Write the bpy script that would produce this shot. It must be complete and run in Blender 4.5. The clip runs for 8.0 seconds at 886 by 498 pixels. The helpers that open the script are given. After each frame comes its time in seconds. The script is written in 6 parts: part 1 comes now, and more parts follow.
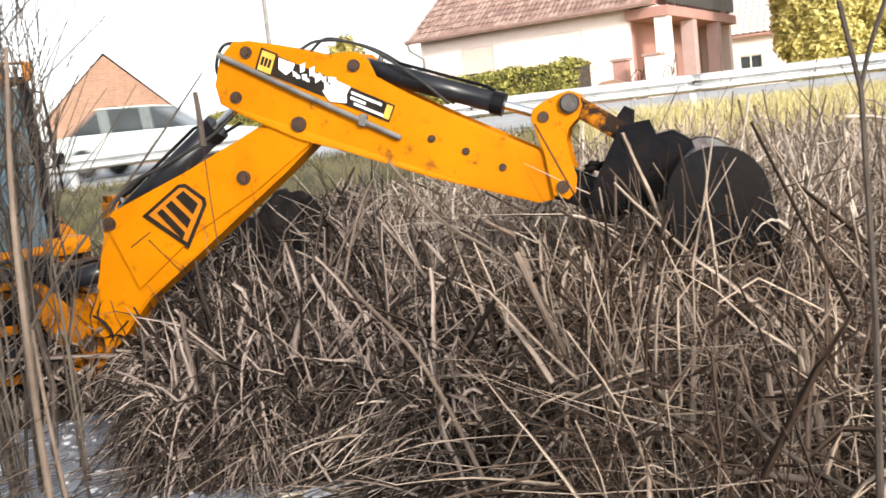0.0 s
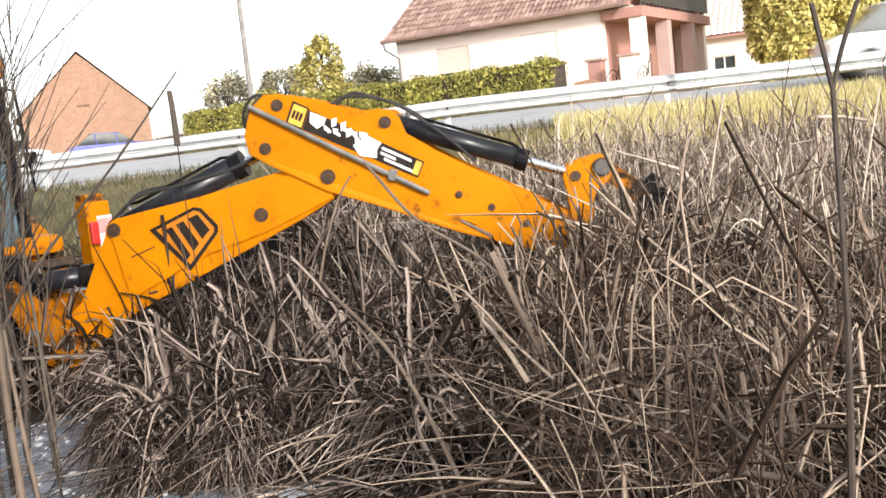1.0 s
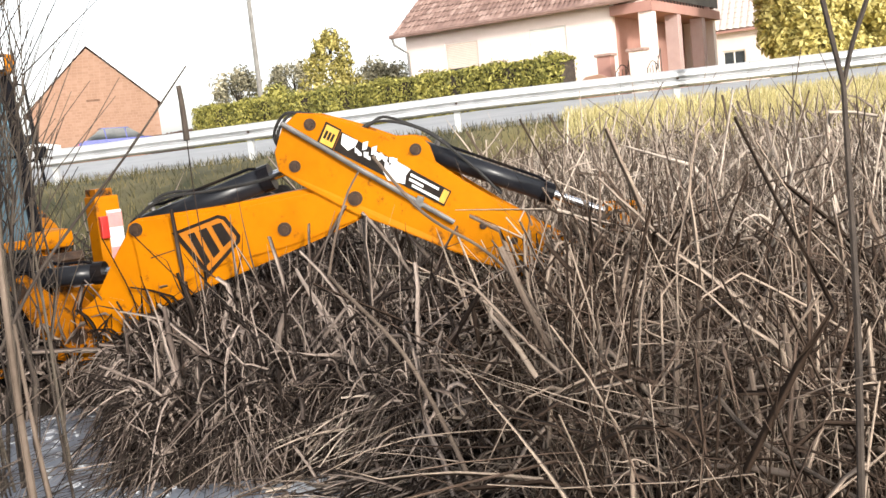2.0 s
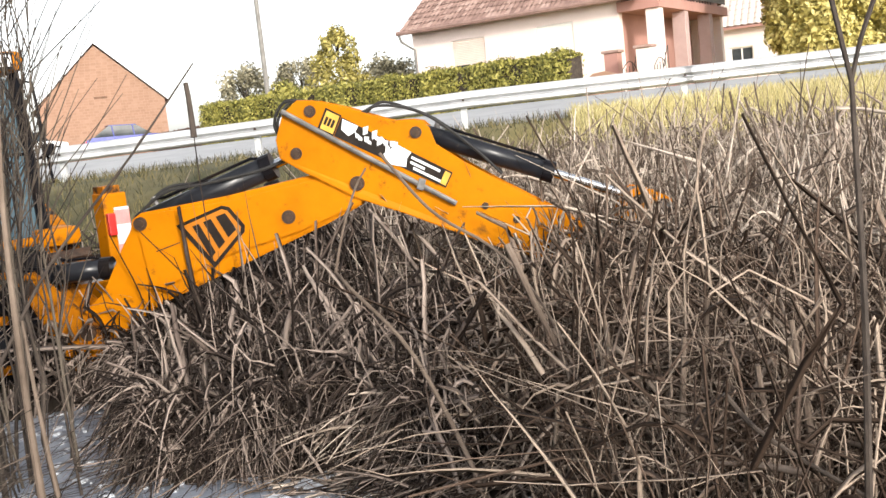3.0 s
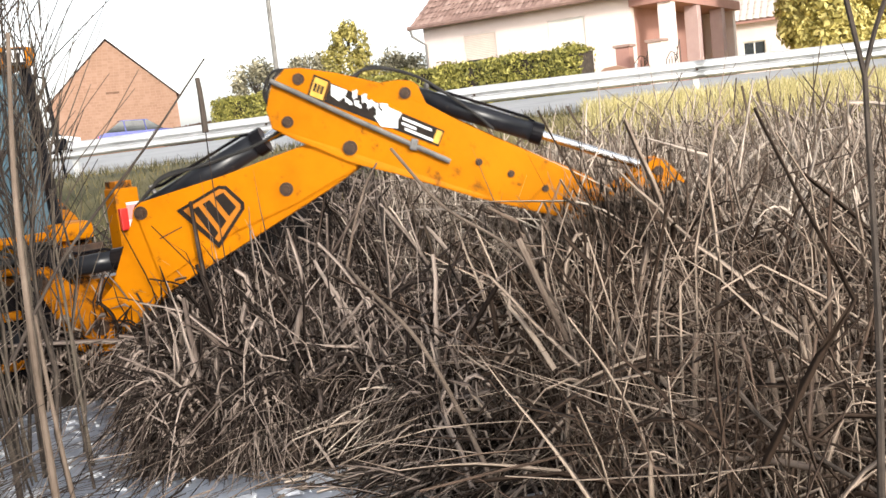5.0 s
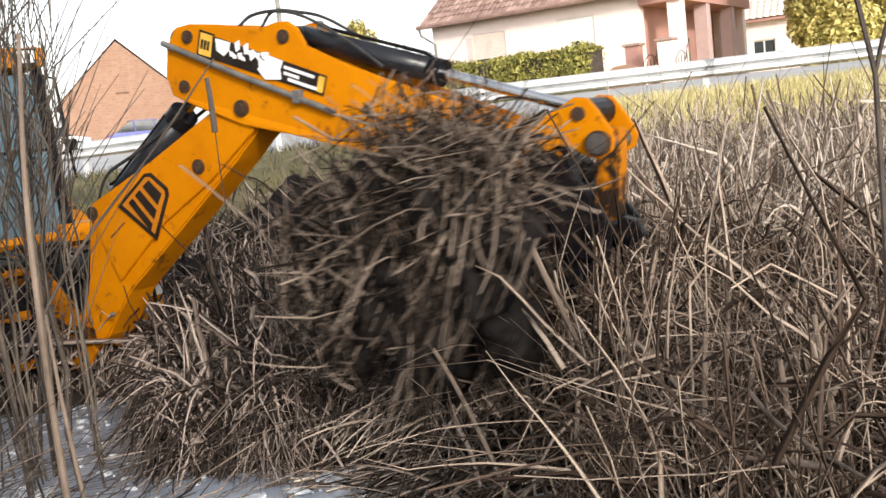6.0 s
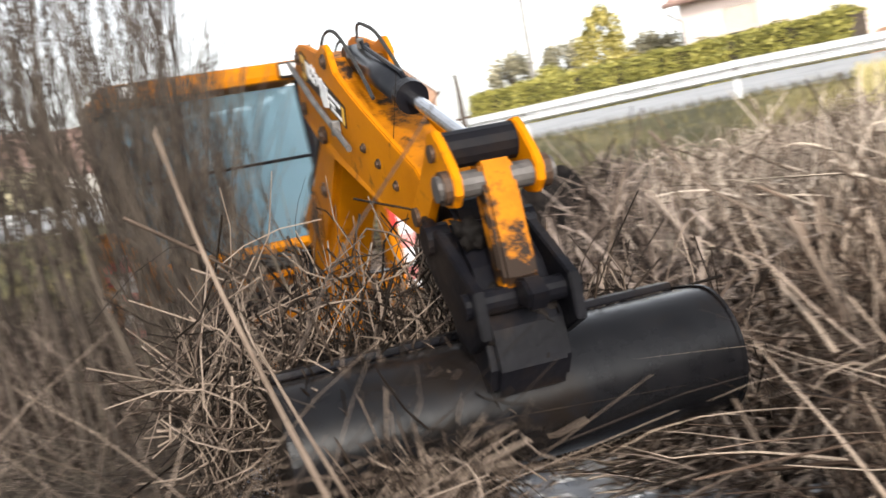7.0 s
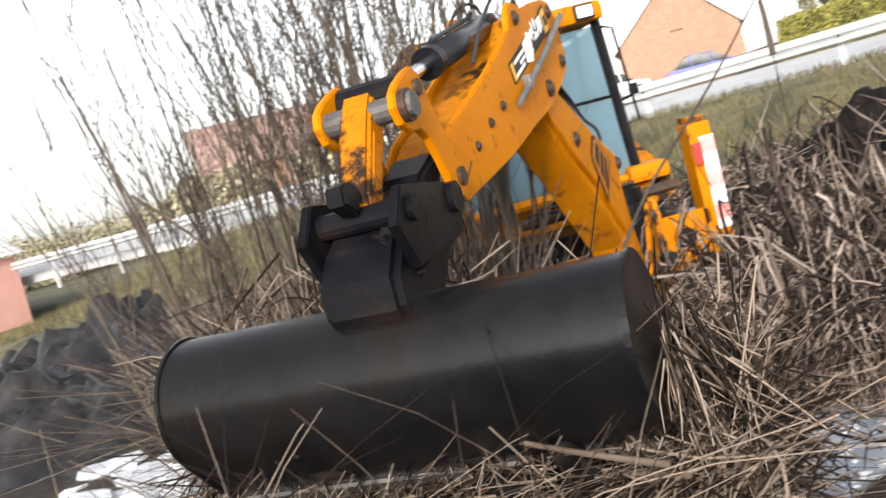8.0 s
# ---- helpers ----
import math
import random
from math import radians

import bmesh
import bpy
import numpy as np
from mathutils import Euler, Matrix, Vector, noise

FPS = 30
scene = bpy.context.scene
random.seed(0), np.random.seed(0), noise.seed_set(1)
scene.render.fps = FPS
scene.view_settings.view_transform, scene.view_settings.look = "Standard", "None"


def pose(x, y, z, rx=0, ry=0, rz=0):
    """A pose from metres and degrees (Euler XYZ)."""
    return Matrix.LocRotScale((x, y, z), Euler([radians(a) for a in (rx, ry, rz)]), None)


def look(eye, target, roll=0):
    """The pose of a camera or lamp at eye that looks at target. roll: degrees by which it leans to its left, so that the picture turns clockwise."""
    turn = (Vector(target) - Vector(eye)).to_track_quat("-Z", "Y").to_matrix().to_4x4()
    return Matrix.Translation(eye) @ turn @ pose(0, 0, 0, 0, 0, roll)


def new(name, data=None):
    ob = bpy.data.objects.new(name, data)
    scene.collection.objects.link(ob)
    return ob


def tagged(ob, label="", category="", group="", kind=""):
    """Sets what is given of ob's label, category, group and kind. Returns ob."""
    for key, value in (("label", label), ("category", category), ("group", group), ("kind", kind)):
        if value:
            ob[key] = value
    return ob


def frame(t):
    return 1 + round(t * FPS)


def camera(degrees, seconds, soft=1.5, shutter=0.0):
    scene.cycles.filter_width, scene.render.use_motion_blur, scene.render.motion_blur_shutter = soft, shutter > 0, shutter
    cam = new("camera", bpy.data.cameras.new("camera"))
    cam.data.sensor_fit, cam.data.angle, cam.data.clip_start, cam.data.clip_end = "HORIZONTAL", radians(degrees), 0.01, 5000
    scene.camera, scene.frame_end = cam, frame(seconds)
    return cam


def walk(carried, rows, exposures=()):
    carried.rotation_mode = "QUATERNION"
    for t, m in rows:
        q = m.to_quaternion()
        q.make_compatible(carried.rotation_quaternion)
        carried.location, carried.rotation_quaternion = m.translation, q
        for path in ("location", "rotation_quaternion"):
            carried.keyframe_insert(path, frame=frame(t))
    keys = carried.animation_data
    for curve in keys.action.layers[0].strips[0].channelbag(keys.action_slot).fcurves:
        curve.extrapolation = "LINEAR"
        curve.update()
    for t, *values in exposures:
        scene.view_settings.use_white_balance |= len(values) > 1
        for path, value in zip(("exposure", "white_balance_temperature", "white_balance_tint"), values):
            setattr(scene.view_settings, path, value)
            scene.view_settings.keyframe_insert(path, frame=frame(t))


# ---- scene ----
# ---------------------------------------------------------------- camera
EYE = (0.0, 0.0, 2.0)


def aim(yaw, pitch, roll):
    return Matrix.Translation(EYE) @ pose(0, 0, 0, 90 + pitch, 0, yaw) @ pose(0, 0, 0, 0, 0, roll)


cam = camera(46.0, 8.0, soft=1.5, shutter=0.5)
walk(cam, [(t, aim(y, p, r)) for t, y, p, r in (
    (0.0, 0.0, -6.5, -6.3), (0.5, -1.42, -6.6, -6.08), (1.0, -1.33, -6.67, -6.17), (1.5, -1.06, -6.79, -6.15),
    (3.0, -0.43, -7.02, -6.17), (3.5, -0.14, -7.08, -6.2), (4.0, 0.05, -7.15, -6.23), (4.5, 0.15, -7.19, -6.22),
    (5.8, 0.49, -7.26, -6.31), (6.0, 0.72, -7.21, -6.35), (6.2, 1.38, -7.26, -7.15), (6.5, 6.79, -6.82, -8.24),
    (6.8, 10.63, -6.54, -9.29), (7.0, 14.55, -5.82, -10.4), (7.2, 17.89, -5.49, -11.0), (7.4, 22.19, -5.0, -13.0),
    (7.6, 26.06, -5.1, -13.6), (7.8, 29.36, -5.15, -14.3), (8.0, 31.53, -5.23, -14.54))], exposures=[(0.0, 1.32), (1.5, 1.24), (4.0, 1.2), (6.0, 1.15), (6.8, 1.35), (7.4, 1.5), (8.0, 1.5)])

# ---------------------------------------------------------------- sky and sun
SUN_ELEV, SUN_AZ = 21.0, 157.0   # azimuth clockwise from +y
world = bpy.data.worlds.new("sky")
scene.world = world
world.use_nodes = True
wn = world.node_tree.nodes
wl = world.node_tree.links
sky = wn.new("ShaderNodeTexSky")
sky.sky_type = "NISHITA"
sky.sun_disc = False
sky.sun_elevation, sky.sun_rotation = radians(SUN_ELEV), radians(SUN_AZ)
sky.dust_density, sky.air_density = 2.0, 1.0
hsv = wn.new("ShaderNodeHueSaturation")
hsv.inputs["Saturation"].default_value = 0.22
wl.new(sky.outputs[0], hsv.inputs["Color"])
wl.new(hsv.outputs[0], wn["Background"].inputs["Color"])
wn["Background"].inputs["Strength"].default_value = 0.15
sun = new("sun", bpy.data.lights.new("sun", "SUN"))
sun.data.energy, sun.data.angle, sun.data.color = 1.5, radians(5), (1.0, 0.92, 0.82)
az = radians(SUN_AZ)
sun.matrix_world = look((math.sin(az) * 50, math.cos(az) * 50, 50 * math.tan(radians(SUN_ELEV))), (0, 0, 0))


# ---------------------------------------------------------------- materials
def material(name, colors, rough=0.8, metal=0.0, scale=4.0, bump=0.3, fine=40.0, island=0.0, dirt=None, spec=0.4, obrand=0.0):
    """Two-scale noise colour between the given colours, fine bump, and optional shift per island or per object."""
    m = bpy.data.materials.new(name)
    m.use_nodes = True
    n, l = m.node_tree.nodes, m.node_tree.links
    b = n["Principled BSDF"]
    b.inputs["Roughness"].default_value = rough
    b.inputs["Metallic"].default_value = metal
    b.inputs["Specular IOR Level"].default_value = spec
    co = n.new("ShaderNodeTexCoord")
    t1 = n.new("ShaderNodeTexNoise")
    t1.inputs["Scale"].default_value = scale
    t1.inputs["Detail"].default_value = 6.0
    t1.inputs["Roughness"].default_value = 0.65
    l.new(co.outputs["Object"], t1.inputs["Vector"])
    ramp = n.new("ShaderNodeValToRGB")
    el = ramp.color_ramp.elements
    while len(el) < len(colors):
        el.new(0.5)
    for k, c in enumerate(colors):
        el[k].position = 0.3 + 0.4 * k / max(1, len(colors) - 1)
        el[k].color = (*c, 1)
    fac = t1.outputs["Fac"]
    if island or obrand:
        src = n.new("ShaderNodeNewGeometry").outputs["Random Per Island"] if island else n.new("ShaderNodeObjectInfo").outputs["Random"]
        amount = island or obrand
        mx = n.new("ShaderNodeMath")
        mx.operation = "MULTIPLY_ADD"
        l.new(src, mx.inputs[0])
        mx.inputs[1].default_value = amount
        sc = n.new("ShaderNodeMath")
        sc.operation = "MULTIPLY_ADD"
        l.new(fac, sc.inputs[0])
        sc.inputs[1].default_value = 1 - amount * 0.6
        sc.inputs[2].default_value = -amount * 0.2
        l.new(sc.outputs[0], mx.inputs[2])
        fac = mx.outputs[0]
    l.new(fac, ramp.inputs["Fac"])
    col = ramp.outputs["Color"]
    t2 = n.new("ShaderNodeTexNoise")
    t2.inputs["Scale"].default_value = fine
    t2.inputs["Detail"].default_value = 4.0
    l.new(co.outputs["Object"], t2.inputs["Vector"])
    if dirt:
        dr = n.new("ShaderNodeTexNoise")
        dr.inputs["Scale"].default_value = dirt[1]
        dr.inputs["Detail"].default_value = 8.0
        dr.inputs["Roughness"].default_value = 0.7
        l.new(co.outputs["Object"], dr.inputs["Vector"])
        cut = n.new("ShaderNodeMapRange")
        cut.inputs["From Min"].default_value = dirt[2]
        cut.inputs["From Max"].default_value = dirt[2] + dirt[3]
        l.new(dr.outputs["Fac"], cut.inputs["Value"])
        mix = n.new("ShaderNodeMix")
        mix.data_type = "RGBA"
        l.new(cut.outputs[0], mix.inputs["Factor"])
        l.new(col, mix.inputs[6])
        mix.inputs[7].default_value = (*dirt[0], 1)
        col = mix.outputs[2]
    l.new(col, b.inputs["Base Color"])
    bp = n.new("ShaderNodeBump")
    bp.inputs["Strength"].default_value = bump
    bp.inputs["Distance"].default_value = 0.01
    l.new(t2.outputs["Fac"], bp.inputs["Height"])
    l.new(bp.outputs[0], b.inputs["Normal"])
    return m


YELLOW = material("yellow_paint", [(0.39, 0.125, 0.0006), (0.46, 0.156, 0.0008), (0.51, 0.178, 0.001)], 0.5, scale=1.4, bump=0.08, fine=60, dirt=((0.15, 0.056, 0.01), 7.0, 0.585, 0.1), spec=0.07)
YELLOW_WORN = material("worn_yellow_paint", [(0.26, 0.085, 0.002), (0.4, 0.135, 0.002), (0.48, 0.165, 0.002)], 0.55, scale=4.0, bump=0.2, fine=60, dirt=((0.02, 0.012, 0.008), 4.5, 0.48, 0.1), spec=0.1)
BLACKM = material("black_steel", [(0.003, 0.003, 0.004), (0.006, 0.006, 0.008), (0.01, 0.009, 0.01)], 0.3, scale=3.0, bump=0.22, fine=30, dirt=((0.015, 0.011, 0.0095), 2.6, 0.52, 0.14), spec=0.08)
BUCKETM = material("wet_black_bucket_steel", [(0.003, 0.003, 0.004), (0.006, 0.006, 0.007), (0.01, 0.009, 0.01)], 0.27, scale=3.0, bump=0.22, fine=9, dirt=((0.008, 0.006, 0.005), 2.6, 0.52, 0.12), spec=0.2)
BLACKRAM = material("black_ram_paint", [(0.008, 0.009, 0.012), (0.018, 0.019, 0.023)], 0.28, scale=6, bump=0.05, dirt=((0.06, 0.05, 0.042), 9.0, 0.62, 0.1), spec=0.3)
CHROME = material("chrome_rod", [(0.7, 0.72, 0.75), (0.8, 0.8, 0.82)], 0.16, metal=1.0, bump=0.02)
PIN = material("dark_pin", [(0.018, 0.011, 0.008), (0.075, 0.04, 0.022)], 0.6, scale=20, metal=0.2)
PINGREY = material("dull_grey_pin", [(0.05, 0.045, 0.042), (0.11, 0.1, 0.095)], 0.5, scale=14, metal=0.3)
GREYTUBE = material("grey_steel_tube", [(0.1, 0.1, 0.1), (0.22, 0.21, 0.2)], 0.5, metal=0.5, scale=8)
RUBBER = material("rubber", [(0.015, 0.015, 0.016), (0.035, 0.033, 0.03)], 0.75, scale=10)
STRAW = material("sunlit_straw_grass", [(0.42, 0.36, 0.14), (0.62, 0.53, 0.24), (0.78, 0.69, 0.38)], 0.7, scale=0.8, island=0.6)
DECALBLACK = material("black_decal", [(0.008, 0.006, 0.005), (0.025, 0.018, 0.014)], 0.5, scale=10, bump=0.05, spec=0.15)
DECALYELLOW = material("yellow_decal", [(0.38, 0.13, 0.004), (0.46, 0.16, 0.006)], 0.4, scale=10, bump=0.05)
MARKYELLOW = material("pale_yellow_decal", [(0.55, 0.3, 0.03), (0.66, 0.4, 0.07)], 0.45, scale=14, bump=0.05)
DECALWHITE = material("torn_white_decal", [(0.6, 0.6, 0.62), (0.85, 0.85, 0.85)], 0.5, scale=12, bump=0.3)
REDM = material("red_reflector", [(0.5, 0.02, 0.02), (0.7, 0.04, 0.03)], 0.35)
PINKM = material("faded_red_stripe", [(0.75, 0.2, 0.2), (0.85, 0.35, 0.33)], 0.45)
REED = material("dry_reed", [(0.023, 0.0165, 0.0135), (0.053, 0.039, 0.032), (0.112, 0.085, 0.071), (0.33, 0.265, 0.225)], 0.7, scale=2.5, bump=0.2, fine=90, island=0.85, spec=0.1)
# tan reed, raised further to carry the stronger light on the standing beds
REEDPALE = material("pale_lit_reed", [(0.095, 0.07, 0.053), (0.18, 0.137, 0.107), (0.315, 0.25, 0.2), (0.56, 0.47, 0.39)], 0.7, scale=3, bump=0.2, fine=90, island=0.8, spec=0.12)
REEDWARM = material("warm_brown_reed", [(0.04, 0.0265, 0.019), (0.08, 0.054, 0.04), (0.155, 0.11, 0.084), (0.37, 0.29, 0.228)], 0.7, scale=3, bump=0.2, fine=90, island=0.85, spec=0.1)
MUDREED = material("muddy_torn_reed", [(0.014, 0.01, 0.0075), (0.042, 0.03, 0.023), (0.095, 0.07, 0.055), (0.25, 0.195, 0.155)], 0.7, scale=4, bump=0.3, fine=70, island=0.8, spec=0.1)
TWIG = material("twig_bark", [(0.025, 0.018, 0.014), (0.06, 0.045, 0.035), (0.1, 0.08, 0.06)], 0.8, scale=8, bump=0.4, island=0.5)
WETMUD = material("glistening_mud", [(0.006, 0.0058, 0.0062), (0.014, 0.013, 0.0135), (0.034, 0.031, 0.032)], 0.42, scale=3.5, bump=1.0, fine=12, spec=0.3)
MUD = material("wet_mud", [(0.003, 0.0026, 0.0023), (0.007, 0.0055, 0.005), (0.016, 0.012, 0.01)], 0.7, scale=5, bump=1.0, fine=22, spec=0.1)
SOIL = material("marsh_soil", [(0.01, 0.007, 0.005), (0.025, 0.018, 0.012), (0.06, 0.044, 0.03)], 0.85, scale=1.5, bump=0.9, fine=12)
GRASS = material("verge_grass", [(0.10, 0.10, 0.03), (0.2, 0.17, 0.05), (0.36, 0.28, 0.08)], 0.8, scale=0.7, bump=0.8, fine=25)
BLADES = material("grass_blades", [(0.032, 0.034, 0.013), (0.085, 0.077, 0.031), (0.22, 0.178, 0.075)], 0.7, scale=0.8, island=0.6)
ICE = material("pond_ice", [(0.17, 0.195, 0.245), (0.29, 0.325, 0.39), (0.47, 0.51, 0.58)], 0.3, scale=2.6, bump=0.8, fine=11, dirt=((0.1, 0.1, 0.115), 3.4, 0.55, 0.1))
SNOW = material("snow_crust", [(0.4, 0.42, 0.46), (0.66, 0.68, 0.72)], 0.6, scale=9, bump=0.8, fine=18)
ASPHALT = material("asphalt", [(0.34, 0.345, 0.355), (0.44, 0.44, 0.445)], 0.85, scale=1.2, bump=0.4, fine=60)
PAINTWHITE = material("road_paint", [(0.7, 0.7, 0.68), (0.8, 0.8, 0.78)], 0.7, scale=5)
GALV = material("galvanised_rail", [(0.42, 0.43, 0.44), (0.55, 0.56, 0.57), (0.64, 0.64, 0.65)], 0.45, metal=0.3, scale=1.5, bump=0.05)
PLASTER = material("pink_plaster", [(0.74, 0.62, 0.58), (0.8, 0.68, 0.64)], 0.9, scale=1.2, bump=0.25, fine=50)
# plaster of the rear porch columns, darkened to carry their side shade
COLSHADE = material("shaded_column_plaster", [(0.36, 0.25, 0.235), (0.44, 0.32, 0.3)], 0.9, scale=1.5, bump=0.25, fine=50)
# dark pink render; also carries the shade of porch recess and side gable
PLASTERD = material("dark_pink_and_shaded_plaster", [(0.36, 0.19, 0.16), (0.43, 0.24, 0.2)], 0.9, scale=1.2, bump=0.25, fine=50)
WHITEWALL = material("white_render", [(0.72, 0.7, 0.66), (0.8, 0.78, 0.74)], 0.9, scale=1.0, bump=0.2)
TILE = material("clay_roof_tile", [(0.2, 0.125, 0.105), (0.28, 0.18, 0.15), (0.38, 0.265, 0.225)], 0.8, scale=3, bump=0.3, island=0.35)
BRICK = material("red_brick", [(0.275, 0.16, 0.108), (0.31, 0.185, 0.126), (0.345, 0.213, 0.15)], 0.9, scale=1.5, bump=0.3, island=0.25)
MORTAR = material("brick_wall_core", [(0.31, 0.195, 0.14), (0.37, 0.235, 0.17)], 0.95, scale=3, bump=0.4)
WOODD = material("dark_wood", [(0.1, 0.055, 0.03), (0.2, 0.11, 0.07)], 0.8, scale=4)
POLEM = material("weathered_pole", [(0.16, 0.15, 0.14), (0.28, 0.27, 0.25)], 0.85, scale=3)
GLASSD = material("window_glass", [(0.02, 0.025, 0.03), (0.05, 0.06, 0.065)], 0.08, scale=2, bump=0.0, spec=0.6)
SHUTTER = material("roller_shutter", [(0.66, 0.55, 0.49), (0.73, 0.62, 0.55)], 0.7, scale=3)
SHUTWHITE = material("white_shutter", [(0.76, 0.74, 0.7), (0.8, 0.78, 0.74)], 0.7, scale=3)
IRON = material("wrought_iron", [(0.05, 0.045, 0.04), (0.11, 0.1, 0.09)], 0.6, metal=0.6)
LEAFHEDGE = material("hedge_leaves", [(0.12, 0.12, 0.028), (0.25, 0.232, 0.05), (0.42, 0.375, 0.095)], 0.6, scale=1.2, island=0.6)
LEAFCON = material("conifer_leaves", [(0.34, 0.29, 0.08), (0.48, 0.41, 0.135), (0.62, 0.53, 0.2)], 0.65, scale=1.2, island=0.6)
LEAFGREY = material("shrub_leaves", [(0.14, 0.13, 0.085), (0.25, 0.225, 0.145), (0.4, 0.36, 0.24)], 0.7, scale=1.2, island=0.6)
LEAFTREE = material("golden_conifer_leaves", [(0.19, 0.165, 0.042), (0.34, 0.29, 0.075), (0.5, 0.42, 0.13)], 0.65, scale=1.2, island=0.6)
CARBLUE = material("blue_car_paint", [(0.05, 0.065, 0.24), (0.09, 0.1, 0.34)], 0.25, spec=0.6, bump=0.0)
CARGREY = material("silver_green_car_paint", [(0.45, 0.52, 0.5), (0.55, 0.6, 0.58)], 0.25, spec=0.6, bump=0.0)
CARWHITE = material("white_car_paint", [(0.7, 0.71, 0.7), (0.78, 0.78, 0.77)], 0.3, bump=0.0)


def cab_glass():
    m = bpy.data.materials.new("tinted_cab_glass")
    m.use_nodes = True
    b = m.node_tree.nodes["Principled BSDF"]
    b.inputs["Base Color"].default_value = (0.2, 0.3, 0.36, 1)
    b.inputs["Roughness"].default_value = 0.05
    b.inputs["Transmission Weight"].default_value = 0.6
    b.inputs["IOR"].default_value = 1.1
    return m


CABGLASS = cab_glass()


# ---------------------------------------------------------------- mesh helpers
def part(name, bm, mat, parent=None, label="", smooth=False, m=None):
    me = bpy.data.meshes.new(name)
    bm.normal_update()
    bm.to_mesh(me)
    bm.free()
    me.materials.append(mat)
    if smooth:
        me.polygons.foreach_set("use_smooth", [True] * len(me.polygons))
    ob = new(name, me)
    if parent:
        ob.parent = parent
    if m is not None:
        ob.matrix_basis = m
    return tagged(ob, label)


def empty(name, m=None):
    ob = new(name)
    if m is not None:
        ob.matrix_basis = m
    return ob


def box(x0, x1, y0, y1, z0, z1, bevel=0.0, bm=None, m=None):
    bm = bm or bmesh.new()
    vs = [bm.verts.new(p) for p in ((x0, y0, z0), (x1, y0, z0), (x1, y1, z0), (x0, y1, z0), (x0, y0, z1), (x1, y0, z1), (x1, y1, z1), (x0, y1, z1))]
    fs = [bm.faces.new([vs[i] for i in f]) for f in ((3, 2, 1, 0), (4, 5, 6, 7), (0, 1, 5, 4), (1, 2, 6, 5), (2, 3, 7, 6), (3, 0, 4, 7))]
    if bevel:
        edges = {e for f in fs for e in f.edges}
        got = bmesh.ops.bevel(bm, geom=list(edges), offset=bevel, segments=2, affect="EDGES", profile=0.6)
        vs = list({v for f in got["faces"] for v in f.verts} | {v for v in vs if v.is_valid})
    if m is not None:
        bmesh.ops.transform(bm, matrix=m, verts=[v for v in vs if v.is_valid])
    return bm


def prism(outline, y0, y1, bevel=0.0, bm=None):
    """An outline in x and z, pushed from y0 to y1."""
    bm = bm or bmesh.new()
    a = [bm.verts.new((x, y0, z)) for x, z in outline]
    b = [bm.verts.new((x, y1, z)) for x, z in outline]
    fs = [bm.faces.new(a), bm.faces.new(b[::-1])]
    k = len(outline)
    for i in range(k):
        fs.append(bm.faces.new((a[i], b[i], b[(i + 1) % k], a[(i + 1) % k])))
    bmesh.ops.recalc_face_normals(bm, faces=fs)
    if bevel:
        bmesh.ops.bevel(bm, geom=list({e for f in fs[:2] for e in f.edges}), offset=bevel, segments=2, affect="EDGES")
    return bm


def tube(p, q, r, r2=None, seg=14, bm=None, cap=True):
    bm = bm or bmesh.new()
    p, q = Vector(p), Vector(q)
    d = q - p
    m = Matrix.Translation((p + q) / 2) @ d.to_track_quat("Z", "Y").to_matrix().to_4x4()
    bmesh.ops.create_cone(bm, cap_ends=cap, segments=seg, radius1=r, radius2=r if r2 is None else r2, depth=d.length, matrix=m)
    return bm


def pipe(points, r, seg=6, bm=None, r_end=None):
    """A round pipe along points."""
    bm = bm or bmesh.new()
    pts = [Vector(p) for p in points]
    rings = []
    for i, p in enumerate(pts):
        d = (pts[min(i + 1, len(pts) - 1)] - pts[max(i - 1, 0)]).normalized()
        side = d.cross(Vector((0.13, 0.21, 1))).normalized()
        up = side.cross(d)
        rr = r if r_end is None else r + (r_end - r) * i / (len(pts) - 1)
        rings.append([bm.verts.new(p + (side * math.cos(a) + up * math.sin(a)) * rr) for a in (2 * math.pi * k / seg for k in range(seg))])
    for a, b in zip(rings, rings[1:]):
        for k in range(seg):
            bm.faces.new((a[k], a[(k + 1) % seg], b[(k + 1) % seg], b[k]))
    bm.faces.new(rings[0][::-1])
    bm.faces.new(rings[-1])
    return bm


def arc(points, n=8):
    """A smooth curve through control points (Catmull-Rom)."""
    p = [Vector(q) for q in points]
    p = [p[0] * 2 - p[1]] + p + [p[-1] * 2 - p[-2]]
    out = []
    for i in range(1, len(p) - 2):
        for k in range(n):
            t = k / n
            out.append(0.5 * (2 * p[i] + (p[i + 1] - p[i - 1]) * t + (2 * p[i - 1] - 5 * p[i] + 4 * p[i + 1] - p[i + 2]) * t * t + (3 * p[i] - p[i - 1] - 3 * p[i + 1] + p[i + 2]) * t ** 3))
    return out + [p[-2]]


def raw_mesh(name, verts, faces, mat, parent=None):
    """A mesh from whole arrays; faces are quads."""
    me = bpy.data.meshes.new(name)
    verts = np.asarray(verts, dtype=np.float32).reshape(-1, 3)
    faces = np.asarray(faces, dtype=np.int32).reshape(-1, 4)
    me.vertices.add(len(verts))
    me.vertices.foreach_set("co", verts.ravel())
    me.loops.add(faces.size)
    me.loops.foreach_set("vertex_index", faces.ravel())
    me.polygons.add(len(faces))
    me.polygons.foreach_set("loop_start", np.arange(0, faces.size, 4, dtype=np.int32))
    me.update(calc_edges=True)
    me.validate()
    me.materials.append(mat)
    ob = new(name, me)
    if parent:
        ob.parent = parent
    return ob


